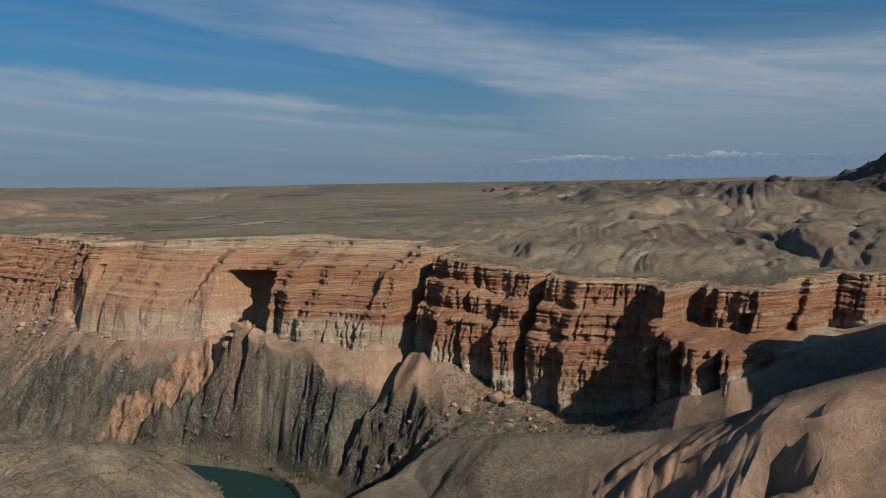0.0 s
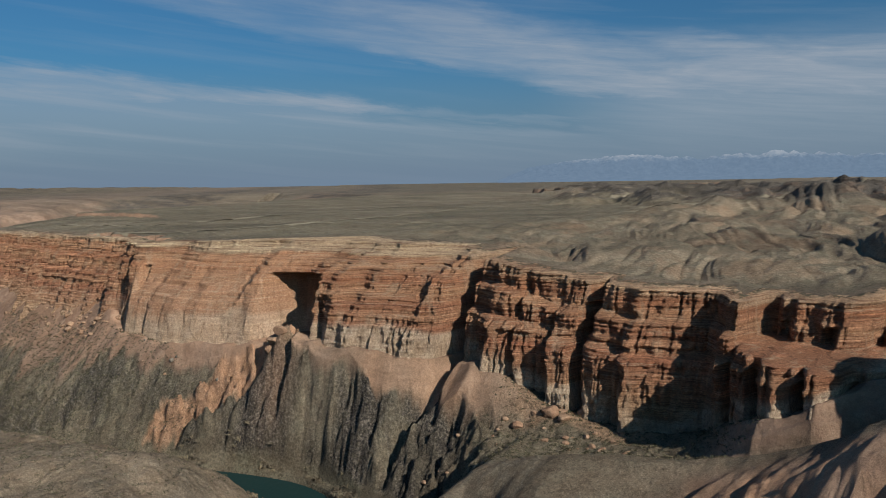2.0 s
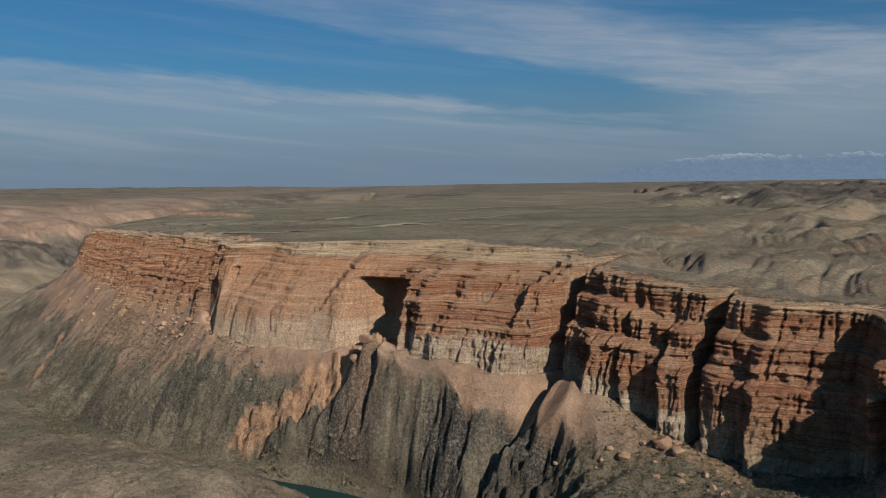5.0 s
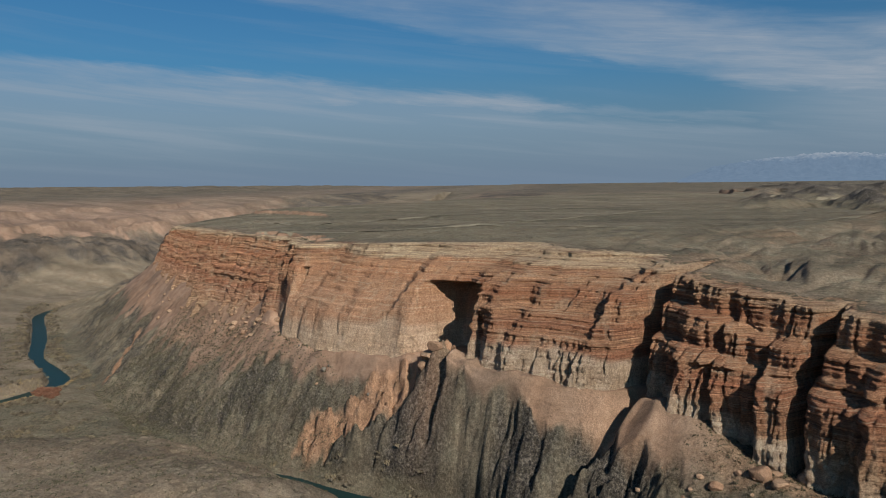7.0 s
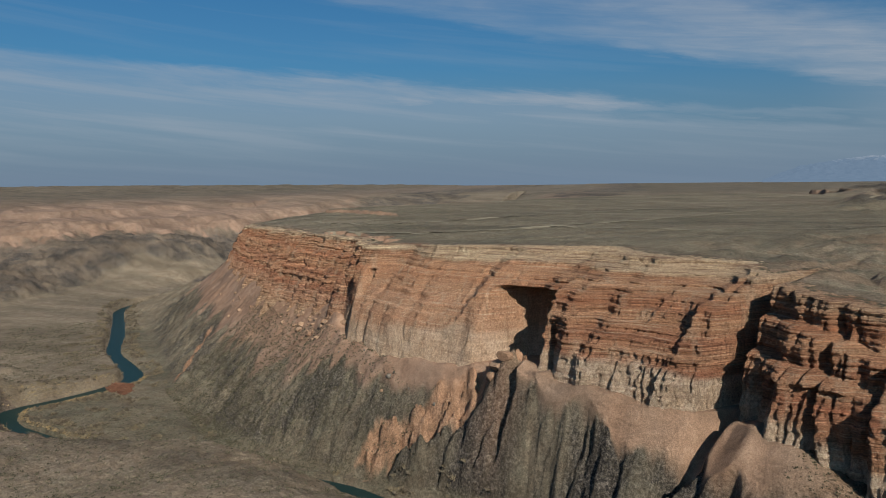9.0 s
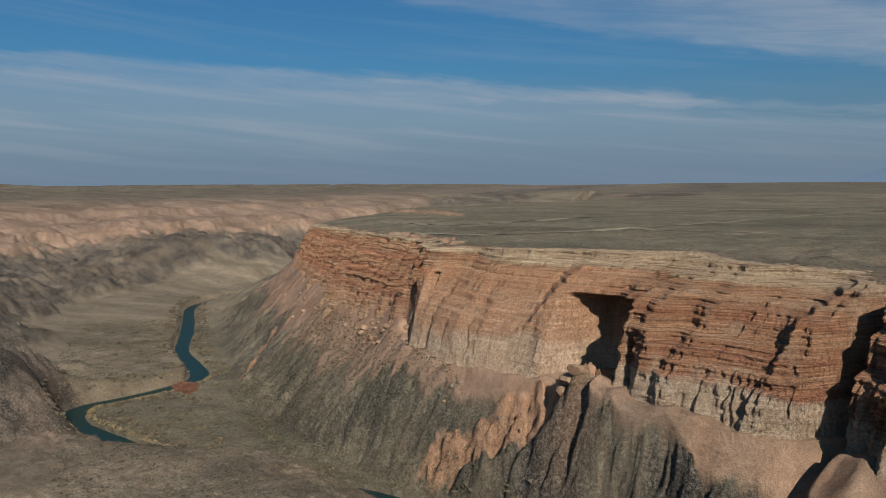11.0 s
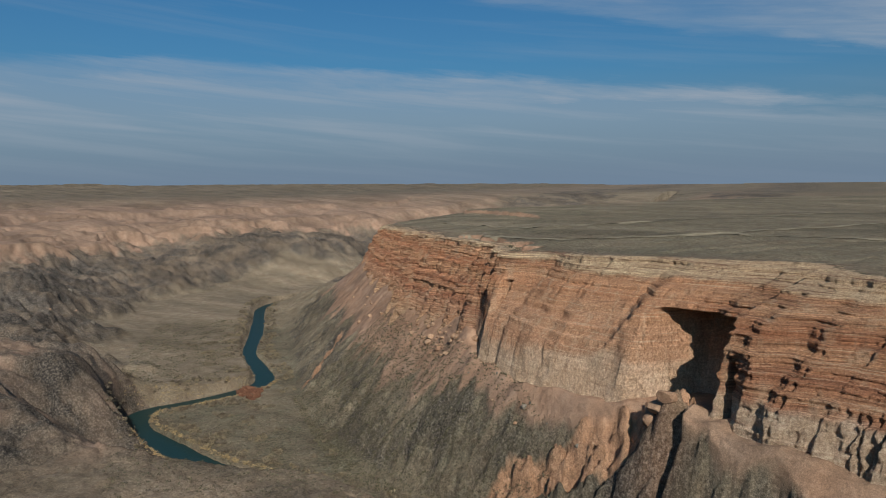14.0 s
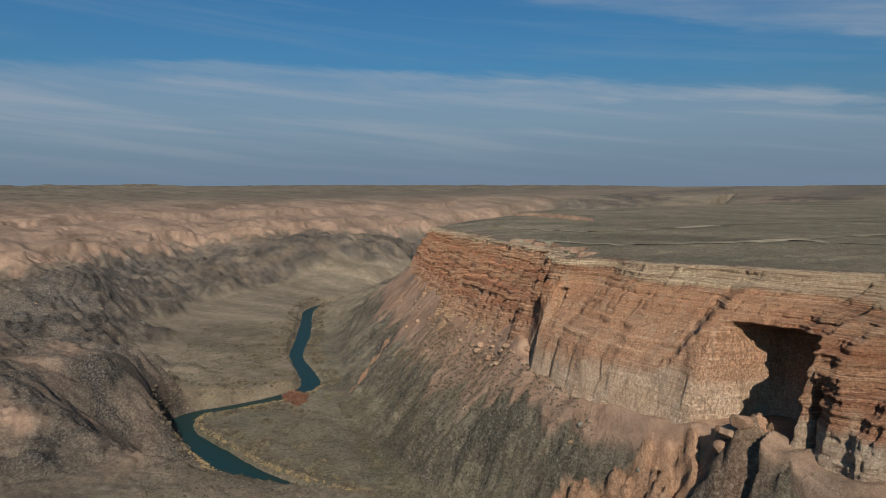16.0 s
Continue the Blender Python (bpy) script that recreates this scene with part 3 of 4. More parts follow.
    orange = np.maximum(orange, k * north * np.clip(0.75 * badl * step(-w, 2, 16) + 0.95 * step(a, -128, -105) * step(w, 3, 10) * (1 + 0.3 * g1), 0, 1))
    scrub = np.where(main, np.clip(0.55 + 0.4 * g1, 0, 1) * (1 - apron) + 0.05, np.where(a < -760, 0.08 + 0.7 * step(e + 80 * g1, 620, 900), 0.28 + 0.3 * g1))
    scrub = np.where(north & (a < -1060), 0.3 + 0.5 * step(d, 180, 300), scrub)
    scrub = np.where(north & (k > 0.5), np.where(w < 2.5, 0.12, 0.5 - 0.3 * step(a, -120, -90)), scrub)
    # far haze put into the soil colour: greyer with distance, by the crag mask
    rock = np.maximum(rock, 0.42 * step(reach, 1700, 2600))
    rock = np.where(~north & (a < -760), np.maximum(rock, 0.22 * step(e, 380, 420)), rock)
    # orange fades with distance for the same painted haze
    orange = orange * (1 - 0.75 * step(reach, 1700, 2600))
    vein = step(4.5 - np.abs(a + 787 - (228 - b) * 1.1 + 5 * g1), -1, 1.5) * step(b, 188, 196) * (1 - step(b, 232, 240)) * (a < -650)
    bare = np.where(main, np.maximum(np.maximum(slab, 0.4 * np.exp(-(((a + 366) / 14) ** 2 + ((b - 281) / 14) ** 2))), apron * (0.22 + 0.3 * g1) * (1 - k)) + vein, 0)
    bare += 0.45 * k * north * step(u + 0.2 * g1, 0.72, 0.86) * (1 - step(a, -165, -140))
    bare += k * north * badl * step(-w, 4, 20) * (0.35 + 0.45 * g1)
    return z, np.clip(rock * (1 - slab), 0, 1), np.clip(orange, 0, 1), np.clip(scrub * (1 - slab), 0, 1), np.clip(bare, 0, 1)


def sheet(name, verts, cols, rows, material, closed=False, keep=None, masks=None):
    """A grid of verts (rows x cols) as one smooth mesh object, with soil masks as a point attribute."""
    idx = np.arange(rows * cols).reshape(rows, cols)
    if closed:
        idx = np.concatenate([idx, idx[:, :1]], 1)
    q = np.stack([idx[:-1, :-1], idx[:-1, 1:], idx[1:, 1:], idx[1:, :-1]], -1).reshape(-1, 4)
    if keep is not None:
        q = q[keep[q].all(1)]
    me = bpy.data.meshes.new(name)
    me.vertices.add(len(verts))
    me.vertices.foreach_set("co", np.ascontiguousarray(verts, np.float32).ravel())
    me.loops.add(q.size)
    me.loops.foreach_set("vertex_index", q.astype(np.int32).ravel())
    me.polygons.add(len(q))
    me.polygons.foreach_set("loop_start", np.arange(0, q.size, 4, dtype=np.int32))
    me.polygons.foreach_set("loop_total", np.full(len(q), 4, np.int32))
    me.polygons.foreach_set("use_smooth", np.full(len(q), True))
    if masks is not None:
        at = me.attributes.new("soil", "FLOAT_COLOR", "POINT")
        at.data.foreach_set("color", np.ascontiguousarray(masks, np.float32).ravel())
    me.update()
    me.validate()
    me.materials.append(material)
    return new(name, me)


# ---- materials ----
def material(name, rough=0.95):
    m = bpy.data.materials.new(name)
    m.use_nodes = True
    m.node_tree.nodes.clear()
    n = Nodes(m.node_tree)
    bsdf = n.add("BsdfPrincipled", {"Roughness": rough, "Specular IOR Level": 0.15})
    n.add("OutputMaterial", {"Surface": bsdf.outputs[0]})
    return m, n, bsdf


def finish(n, bsdf, color, height, strength, distance):
    n.t.links.new(color, bsdf.inputs["Base Color"])
    bump = n.add("Bump", {"Height": height, "Strength": strength, "Distance": distance})
    n.t.links.new(bump.outputs[0], bsdf.inputs["Normal"])


def ground_material():
    m, n, bsdf = material("earth_and_scrub")
    pos = n.add("NewGeometry").outputs["Position"]
    at = n.add("Attribute", attribute_name="soil")
    soil, bare = n.add("SeparateColor", {0: at.outputs["Color"]}), at.outputs["Alpha"]
    mid = n.noise(pos, 0.10, 8, 0.7)
    small = n.noise(pos, 0.7, 7, 0.75)
    tiny = n.noise(pos, 2.0, 4, 0.75)
    earth = n.ramp(mid, [(0.34, (0.185, 0.138, 0.094)), (0.5, (0.240, 0.184, 0.128)), (0.66, (0.295, 0.232, 0.166))])
    olive = n.ramp(mid, [(0.34, (0.118, 0.101, 0.067)), (0.5, (0.164, 0.142, 0.096)), (0.66, (0.212, 0.187, 0.128))])
    red = n.ramp(mid, [(0.34, (0.24, 0.148, 0.102)), (0.5, (0.285, 0.182, 0.126)), (0.66, (0.335, 0.224, 0.157))])
    buff = n.ramp(mid, [(0.34, (0.33, 0.175, 0.10)), (0.5, (0.42, 0.235, 0.14)), (0.66, (0.49, 0.30, 0.19))])
    rock = n.ramp(small, [(0.40, (0.036, 0.031, 0.028)), (0.5, (0.080, 0.068, 0.058)), (0.60, (0.165, 0.137, 0.112))])
    edge = n.math("MULTIPLY", n.math("SUBTRACT", mid, 0.5), 1.6)
    c = n.mix(n.math("ADD", soil.outputs[2], edge, True), earth, olive)
    c = n.mix(n.math("ADD", n.math("MULTIPLY", soil.outputs[1], 1.15), n.math("MULTIPLY", edge, soil.outputs[1]), True), c, red)
    c = n.mix(n.math("ADD", soil.outputs[0], n.math("MULTIPLY", edge, soil.outputs[0]), True), c, rock)
    drift = n.noise(n.stretch(pos, 0.006, 0.02, 0.02), 1.0, 6, 0.65)
    c = n.mix(0.7, c, n.ramp(drift, [(0.38, 0.32), (0.62, 0.68)]), "OVERLAY")
    # tufts of dry scrub, stones
    speck = n.ramp(n.noise(pos, 0.42, 5, 0.8), [(0.52, 0.0), (0.57, 1.0)])
    c = n.mix(n.math("MULTIPLY", speck, n.math("MULTIPLY", soil.outputs[2], 0.7)), c, (0.072, 0.058, 0.040))
    c = n.mix(n.ramp(tiny, [(0.62, 0.0), (0.68, 0.5)]), c, (0.26, 0.205, 0.15))
    c = n.mix(n.math("ADD", bare, n.math("MULTIPLY", edge, bare), True), c, buff)
    calm = n.math("SUBTRACT", 1.0, n.math("MULTIPLY", soil.outputs[1], 0.82), True)
    c = n.mix(n.math("MULTIPLY", calm, 0.6), c, n.ramp(small, [(0.36, 0.24), (0.64, 0.76)]), "OVERLAY")
    bush = n.add("TexVoronoi", {"Vector": pos, "Scale": 0.33, "Randomness": 1.0})
    dot = n.math("MULTIPLY", n.ramp(bush.outputs["Distance"], [(0.20, 1.0), (0.34, 0.0)]), n.math("MULTIPLY", n.ramp(n.noise(pos, 0.05, 4, 0.6), [(0.40, 0.0), (0.58, 1.0)]), n.math("MULTIPLY", soil.outputs[2], 0.5)))
    c = n.mix(dot, c, (0.062, 0.054, 0.034))
    c = n.mix(n.math("ADD", 0.15, n.math("MULTIPLY", calm, 0.5)), c, n.ramp(tiny, [(0.36, 0.22), (0.64, 0.78)]), "OVERLAY")
    finish(n, bsdf, c, n.math("ADD", n.math("MULTIPLY", mid, 1.0), n.math("MULTIPLY", calm, n.math("ADD", n.math("MULTIPLY", small, 0.9), n.math("MULTIPLY", tiny, 0.35)))), 1.0, 2.0)
    return m


def cliff_material():
    m, n, bsdf = material("layered_sandstone")
    pos = n.add("NewGeometry").outputs["Position"]
    xyz = n.add("SeparateXYZ", {0: pos})
    warp = n.noise(pos, 0.012, 4, 0.6)
    z = n.math("ADD", xyz.outputs[2], n.math("MULTIPLY", n.math("SUBTRACT", warp, 0.5), 16.0))
    v = n.math("DIVIDE", n.math("SUBTRACT", z, 68.0), 72.0)
    base = n.ramp(v, [(0.0, (0.437, 0.257, 0.153)), (0.15, (0.478, 0.291, 0.171)), (0.26, (0.416, 0.209, 0.117)), (0.36, (0.437, 0.213, 0.122)), (0.42, (0.374, 0.155, 0.086)), (0.50, (0.468, 0.247, 0.140)), (0.58, (0.406, 0.179, 0.099)), (0.68, (0.478, 0.257, 0.144)), (0.77, (0.395, 0.170, 0.090)), (0.86, (0.478, 0.267, 0.153)), (0.92, (0.437, 0.218, 0.122)), (1.0, (0.520, 0.349, 0.216))])
    at = n.add("Attribute", attribute_name="soil")
    mask, plain = n.add("SeparateColor", {0: at.outputs["Color"]}), at.outputs["Alpha"]
    base = n.mix(n.math("MULTIPLY", plain, 0.7), base, (0.43, 0.225, 0.125))
    base = n.mix(n.math("MULTIPLY", mask.outputs[0], 0.9), base, n.ramp(n.noise(pos, 0.08, 5, 0.6), [(0.35, (0.52, 0.375, 0.255)), (0.65, (0.63, 0.49, 0.36))]))
    base = n.mix(n.math("MULTIPLY", mask.outputs[1], 0.9), base, (0.56, 0.405, 0.26))
    beds = n.noise(n.stretch(pos, 0.015, 0.015, 0.55), 1.0, 7, 0.75, 0.3)
    c = n.mix(n.math("SUBTRACT", 0.9, n.math("MULTIPLY", n.math("MAXIMUM", mask.outputs[0], plain), 0.55)), base, n.ramp(beds, [(0.36, 0.2), (0.47, 0.55), (0.52, 0.4), (0.64, 0.8)]), "OVERLAY")
    thin = n.noise(n.stretch(pos, 0.03, 0.03, 1.9), 1.0, 5, 0.7, 0.2)
    # thin dark beds, with the shadow gaps between ledges painted in as colour
    c = n.mix(n.math("MULTIPLY", n.ramp(thin, [(0.55, 0.0), (0.58, 0.6), (0.66, 0.65)]), n.math("SUBTRACT", 1.0, n.math("MULTIPLY", n.math("MAXIMUM", mask.outputs[0], plain), 0.85))), c, (0.17, 0.08, 0.05))
    c = n.mix(n.ramp(thin, [(0.38, 0.55), (0.43, 0.0)]), c, (0.58, 0.42, 0.28))
    streak = n.noise(n.stretch(pos, 0.4, 0.4, 0.03), 1.0, 7, 0.7)
    c = n.mix(n.ramp(streak, [(0.55, 0.0), (0.66, 0.45)]), c, (0.17, 0.088, 0.058))
    c = n.mix(n.ramp(n.noise(n.stretch(pos, 0.25, 0.25, 0.03), 0.6, 5, 0.6), [(0.54, 0.0), (0.66, 0.4)]), c, (0.48, 0.35, 0.235))
    small = n.noise(pos, 0.9, 8, 0.75)
    tiny = n.noise(n.stretch(pos, 1.0, 1.0, 2.0), 1.6, 5, 0.75)
    crack = n.noise(n.stretch(pos, 0.5, 0.5, 0.22), 1.0, 6, 0.7, 1.5)
    crack = n.ramp(n.math("ABSOLUTE", n.math("SUBTRACT", crack, 0.5)), [(0.0, 1.0), (0.022, 0.0)])
    c = n.mix(0.55, c, n.ramp(small, [(0.36, 0.24), (0.64, 0.76)]), "OVERLAY")
    c = n.mix(0.4, c, n.ramp(tiny, [(0.36, 0.25), (0.64, 0.75)]), "OVERLAY")
    c = n.mix(n.math("MULTIPLY", mask.outputs[2], n.ramp(n.noise(pos, 0.3, 5, 0.7), [(0.42, 0.0), (0.55, 1.0)])), c, (0.14, 0.118, 0.076))
    c = n.mix(n.math("MULTIPLY", crack, 0.45), c, (0.12, 0.06, 0.04))
    relief = n.math("ADD", n.math("SUBTRACT", n.math("MULTIPLY", beds, 1.2), n.math("MULTIPLY", crack, 0.35)), n.math("ADD", n.math("MULTIPLY", small, 1.1), n.math("MULTIPLY", tiny, 0.5)))
    finish(n, bsdf, c, n.math("MULTIPLY", relief, n.math("SUBTRACT", 1.0, n.math("MULTIPLY", plain, 0.5))), 1.0, 1.4)
    return m


def water_material():
    m, n, bsdf = material("river_water", 0.35)
    pos = n.add("NewGeometry").outputs["Position"]
    bsdf.inputs["Specular IOR Level"].default_value = 0.06
    rip = n.noise(n.stretch(pos, 0.5, 0.25, 1), 0.8, 5, 0.6)
    foam = n.ramp(n.noise(n.stretch(pos, 0.25, 0.09, 1), 0.9, 6, 0.7), [(0.68, 0.0), (0.74, 0.5)])
    c = n.mix(foam, (0.012, 0.034, 0.033), (0.45, 0.5, 0.5))
    finish(n, bsdf, c, rip, 0.25, 0.5)
    return m


GROUND, CLIFF, WATER = ground_material(), cliff_material(), water_material()

# ---- cliff wall ----
ca = np.arange(-1066, 34, 0.72)
nv = 190
zf1, zt1 = along(ca, FOOT), along(ca, CREST) + 0.8 * noise2(ca / 9, ca * 0, 170)
vv = np.linspace(0, 1, nv)[:, None]
cz = (zf1 - 14)[None] + (zt1 - zf1 + 14)[None] * vv
A2 = np.broadcast_to(ca[None], cz.shape)
cb = cliff_face(A2, cz)
edge1 = cb[-1]
kern = np.ones(21) / 21
edge_s = np.convolve(np.pad(edge1, 10, mode="edge"), kern, "valid")
rear = cb.max(0)
rear = np.array([rear[max(0, i - 5):i + 6].max() for i in range(len(rear))]) + 2.0
tops_b, tops_z = [], []
for k in (0.06, 0.15, 0.28, 0.45, 0.65, 0.85, 1.0, 1.05):
    bb = edge1 + (np.maximum(rear, edge1 + 4) + 5 - edge1) * k
    zz = upland(ca, bb, edge_s)
    zz = zt1 + (zz - zt1) * step(np.full_like(zz, k), 0, 0.45) + 0.25 - 2.0 * (k > 1)
    tops_b.append(bb), tops_z.append(zz)
CB, CZ = np.concatenate([cb, np.array(tops_b)]), np.concatenate([cz, np.array(tops_z)])
CA = np.broadcast_to(ca[None], CB.shape)
V = np.clip((CZ - zf1[None]) / (zt1 - zf1)[None], 0, 1)
blot = fbm(CA / 40, CZ / 14, 4, 171)
w_wall = step(CA, -535, -520) * (1 - step(CA, -392, -372))
w_left = 1 - step(CA, -560, -530)
pale = np.clip((1 - step(V + 0.10 * blot + 0.12 * step(CA, -290, -250), 0.20, 0.34)) * (1 - 0.85 * w_left) * (1 - 0.4 * w_wall) + 0.15 * w_wall * (1 - step(V + 0.15 * blot, 0.5, 0.75)), 0, 1)
top_a = step(CA, -520, -450) * (1 - step(CA, -300, -285))
cap = step(CZ - zt1[None] + 2.0 * blot, -3.5 - 5.5 * top_a, -1.5 - 5.0 * top_a) * (1 - 0.5 * step(CA, -300, -260))
turf = np.zeros_like(V)
turf[-4:] = 1.0
cliff_masks = np.stack([pale, cap, turf, w_wall * (1 - step(V, 0.8, 0.92))], -1).reshape(-1, 4)
wx, wy = to_world(CA, CB)
cliff = sheet("cliff_wall", np.stack([wx, wy, CZ], -1).reshape(-1, 3), len(ca), len(CB), CLIFF, masks=cliff_masks)
tagged(cliff, "layered red and buff sandstone canyon cliff with buttresses and alcoves", "cliff", kind="structure")

# ---- ground: rings round the middle of the flight ----
ox, oy = -20.0, 85.0
fine = np.arange(-40, 78, 0.13)
rest = np.arange(78, 320, 2.0)
ang = np.radians(np.concatenate([fine, rest]))
rad = [0.02]
while rad[-1] < 4760:
    r0 = rad[-1]
    rad.append(r0 + (7.0 if r0 < 190 else 0.75 if 225 < r0 < 372 else 0.0042 * r0 if r0 < 640 else 0.0031 * r0 if r0 < 1700 else 0.0075 * r0))
rad = np.array(rad)
gx = ox - np.sin(ang)[None] * rad[:, None]
gy = oy + np.cos(ang)[None] * rad[:, None]
ga, gb = to_plan(gx, gy)
low, rock, orange, scrub, bare = lowland(ga, gb)
edge_g = np.interp(ga, ca, edge_s, left=1e5)
rear_g = np.interp(ga, ca, rear, left=1e5)
# past the right end the rim runs on
edge_g = np.where(ga > ca[-1], edge_s[-1] + 0.4 * (ga - ca[-1]), edge_g)
rear_g = np.where(ga > ca[-1], edge_g + 6, rear_g)
high = upland(ga, gb, edge_g)
upper = gb > rear_g
gz = np.where(upper, high, low)
dist = np.hypot(gx, gy)
u1 = fbm(ga / 50, gb / 50, 4, 180)
bad_u = step(ga, -430, -260) * (1 - step(dist, 900, 1500))
darkhill = step(dist, 740, 960) * (1 - step(dist, 2000, 2800)) * step(gx / np.maximum(gy, 1), 0.0, 0.16)
w_u = gb - edge_g
# the dark hills' own rock, plus haze painted as grey with distance
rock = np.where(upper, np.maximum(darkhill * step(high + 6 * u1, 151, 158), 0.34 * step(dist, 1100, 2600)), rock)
slope = np.hypot(np.gradient(gz, axis=0) / np.gradient(rad)[:, None], np.gradient(gz, axis=1) / (rad[:, None] * np.gradient(ang)[None]))
band_u = step(noise2(ga / 420, gb / 110, 181), 0.25, 0.4) * step(dist, 900, 1300)
orange = np.where(upper, np.clip(0.18 * band_u + 0.8 * step(slope, 0.4, 0.8) * (1 - 0.9 * bad_u) * (1 - darkhill) + 0.35 * (1 - step(w_u, 4, 30)) + 0.22 * step(dist, 1300, 3000) * step(u1, -0.2, 0.3), 0, 1), orange)
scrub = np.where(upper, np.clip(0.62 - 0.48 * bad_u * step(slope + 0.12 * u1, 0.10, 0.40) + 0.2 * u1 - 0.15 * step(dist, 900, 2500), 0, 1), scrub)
bare = np.where(upper, 0.35 * step(slope, 0.5, 0.9) * (1 - darkhill) * (1 - bad_u) + 0.2 * bad_u * step(u1 + 0.6 * slope, 0.25, 0.7), bare)
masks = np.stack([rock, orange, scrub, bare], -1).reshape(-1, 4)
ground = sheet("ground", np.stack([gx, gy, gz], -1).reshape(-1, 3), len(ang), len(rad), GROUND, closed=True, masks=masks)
tagged(ground, "dry canyon slopes, scrub plateau and badland hills of bare earth", "ground", kind="structure")


# ---- river ----
def river_sheet():
    pts = np.array(RIVER[1:-1], float)
    s = np.concatenate([[0], np.cumsum(np.hypot(*np.diff(pts[:, :2], axis=0).T))])
    ss = np.arange(0, s[-1], 4.0)
    p = np.stack([np.interp(ss, s, pts[:, k]) for k in range(4)], -1)
    t = np.gradient(p[:, :2], axis=0)
    t /= np.linalg.norm(t, axis=1)[:, None]
    across = np.linspace(-1, 1, 9)
    half = p[:, 2] + 2.0
    aa = p[:, 0][None] - t[:, 1][None] * across[:, None] * half
    bb = p[:, 1][None] + t[:, 0][None] * across[:, None] * half
    x, y = to_world(aa, bb)
    return sheet("river", np.stack([x, y, np.broadcast_to(p[:, 3][None], x.shape)], -1).reshape(-1, 3), len(ss), 9, WATER)


tagged(river_sheet(), "dark teal river winding along the canyon floor", "river", kind="structure")


# ---- snowy range on the horizon ----
def far_range():
    """A plain distance far behind the plateau; the air's haze is painted into its colour, which glows."""
    m, n, bsdf = material("painted_haze_mountain")
    pos = n.add("NewGeometry").outputs["Position"]
    z = n.add("SeparateXYZ", {0: pos}).outputs[2]
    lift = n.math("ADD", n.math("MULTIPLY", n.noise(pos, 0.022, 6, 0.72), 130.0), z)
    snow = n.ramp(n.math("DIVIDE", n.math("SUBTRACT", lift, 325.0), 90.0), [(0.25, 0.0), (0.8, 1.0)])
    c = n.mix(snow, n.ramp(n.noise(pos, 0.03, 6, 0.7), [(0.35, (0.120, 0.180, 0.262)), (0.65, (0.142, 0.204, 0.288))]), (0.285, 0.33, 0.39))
    # near-black base: the pale hazy tone comes from the surface's own glow
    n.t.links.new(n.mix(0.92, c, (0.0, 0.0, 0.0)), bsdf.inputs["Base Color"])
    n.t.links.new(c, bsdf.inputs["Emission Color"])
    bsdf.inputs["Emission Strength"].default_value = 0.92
    az = np.radians(np.arange(0.5, 42.0, 0.05))
    deep = np.linspace(0, 1, 40)[:, None]
    r = 4420 + 420 * deep
    top = along(np.degrees(az), [(0.5, 20), (3, 92), (5, 118), (7.7, 140), (10.3, 158), (12, 150), (14, 136), (17, 144), (20, 160), (22.2, 152), (25, 130), (29, 128), (36, 100), (42, 60)])[None]
    x, y = r * np.sin(az)[None], r * np.cos(az)[None]
    rough = ridged(x / 150, y / 150, 6, 200, 0.55)
    z = 158 + top * (0.15 + 0.85 * step(deep, 0.02, 0.9)) * step(deep, 0, 0.1) * (0.78 + 0.36 * rough)
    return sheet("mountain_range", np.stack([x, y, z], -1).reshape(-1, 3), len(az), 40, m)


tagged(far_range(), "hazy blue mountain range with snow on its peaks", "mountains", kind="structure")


# ---- things ----
def ground_at(a, b):
    a, b = np.atleast_1d(np.asarray(a, float)), np.atleast_1d(np.asarray(b, float))
    up = b > np.interp(a, ca, rear)
    return np.where(up, upland(a, b, np.interp(a, ca, edge_s)), lowland(a, b)[0])


def rock_mesh(name, seed, squash=0.75, chips=5, subdiv=3):
    """An angular weathered boulder of about 1 m radius, cut by random planes."""
    rng = random.Random(seed)
    bm = bmesh.new()
    bmesh.ops.create_icosphere(bm, subdivisions=subdiv, radius=1.0)
    planes = []
    for _ in range(chips):
        d = Vector((rng.uniform(-1, 1), rng.uniform(-1, 1), rng.uniform(-0.6, 1))).normalized()
        planes.append((d, rng.uniform(0.5, 0.85)))
    sx, sy = rng.uniform(0.8, 1.3), rng.uniform(0.7, 1.1)
    for v in bm.verts:
        p = v.co.copy()
        for d, h in planes:
            over = p.dot(d) - h
            if over > 0:
                p -= d * over * 0.9
        p *= 1 + 0.10 * noise.noise(p * 2.1 + Vector((seed, 0, 0))) + 0.05 * noise.noise(p * 5.0 + Vector((0, seed, 0)))
        v.co = (p.x * sx, p.y * sy, p.z * squash)
    me = bpy.data.meshes.new(name)
    bm.to_mesh(me)
    bm.free()
    for f in me.polygons:
        f.use_smooth = False
    return me


def rock_material(name, dark, light):
    m, n, bsdf = material(name)
    pos = n.add("NewGeometry").outputs["Position"]
    rnd = n.add("ObjectInfo").outputs["Random"]
    small = n.noise(pos, 0.8, 8, 0.75)
    c = n.ramp(n.math("ADD", n.math("MULTIPLY", small, 0.8), n.math("MULTIPLY", rnd, 0.2)), [(0.32, dark), (0.68, light)])
    tiny = n.noise(pos, 3.0, 4, 0.7)
    c = n.mix(0.4, c, n.ramp(tiny, [(0.36, 0.25), (0.64, 0.75)]), "OVERLAY")
    finish(n, bsdf, c, n.math("ADD", small, n.math("MULTIPLY", tiny, 0.4)), 0.8, 0.8)
    return m


SAND_ROCK = rock_material("buff_boulder", (0.23, 0.13, 0.082), (0.42, 0.275, 0.178))
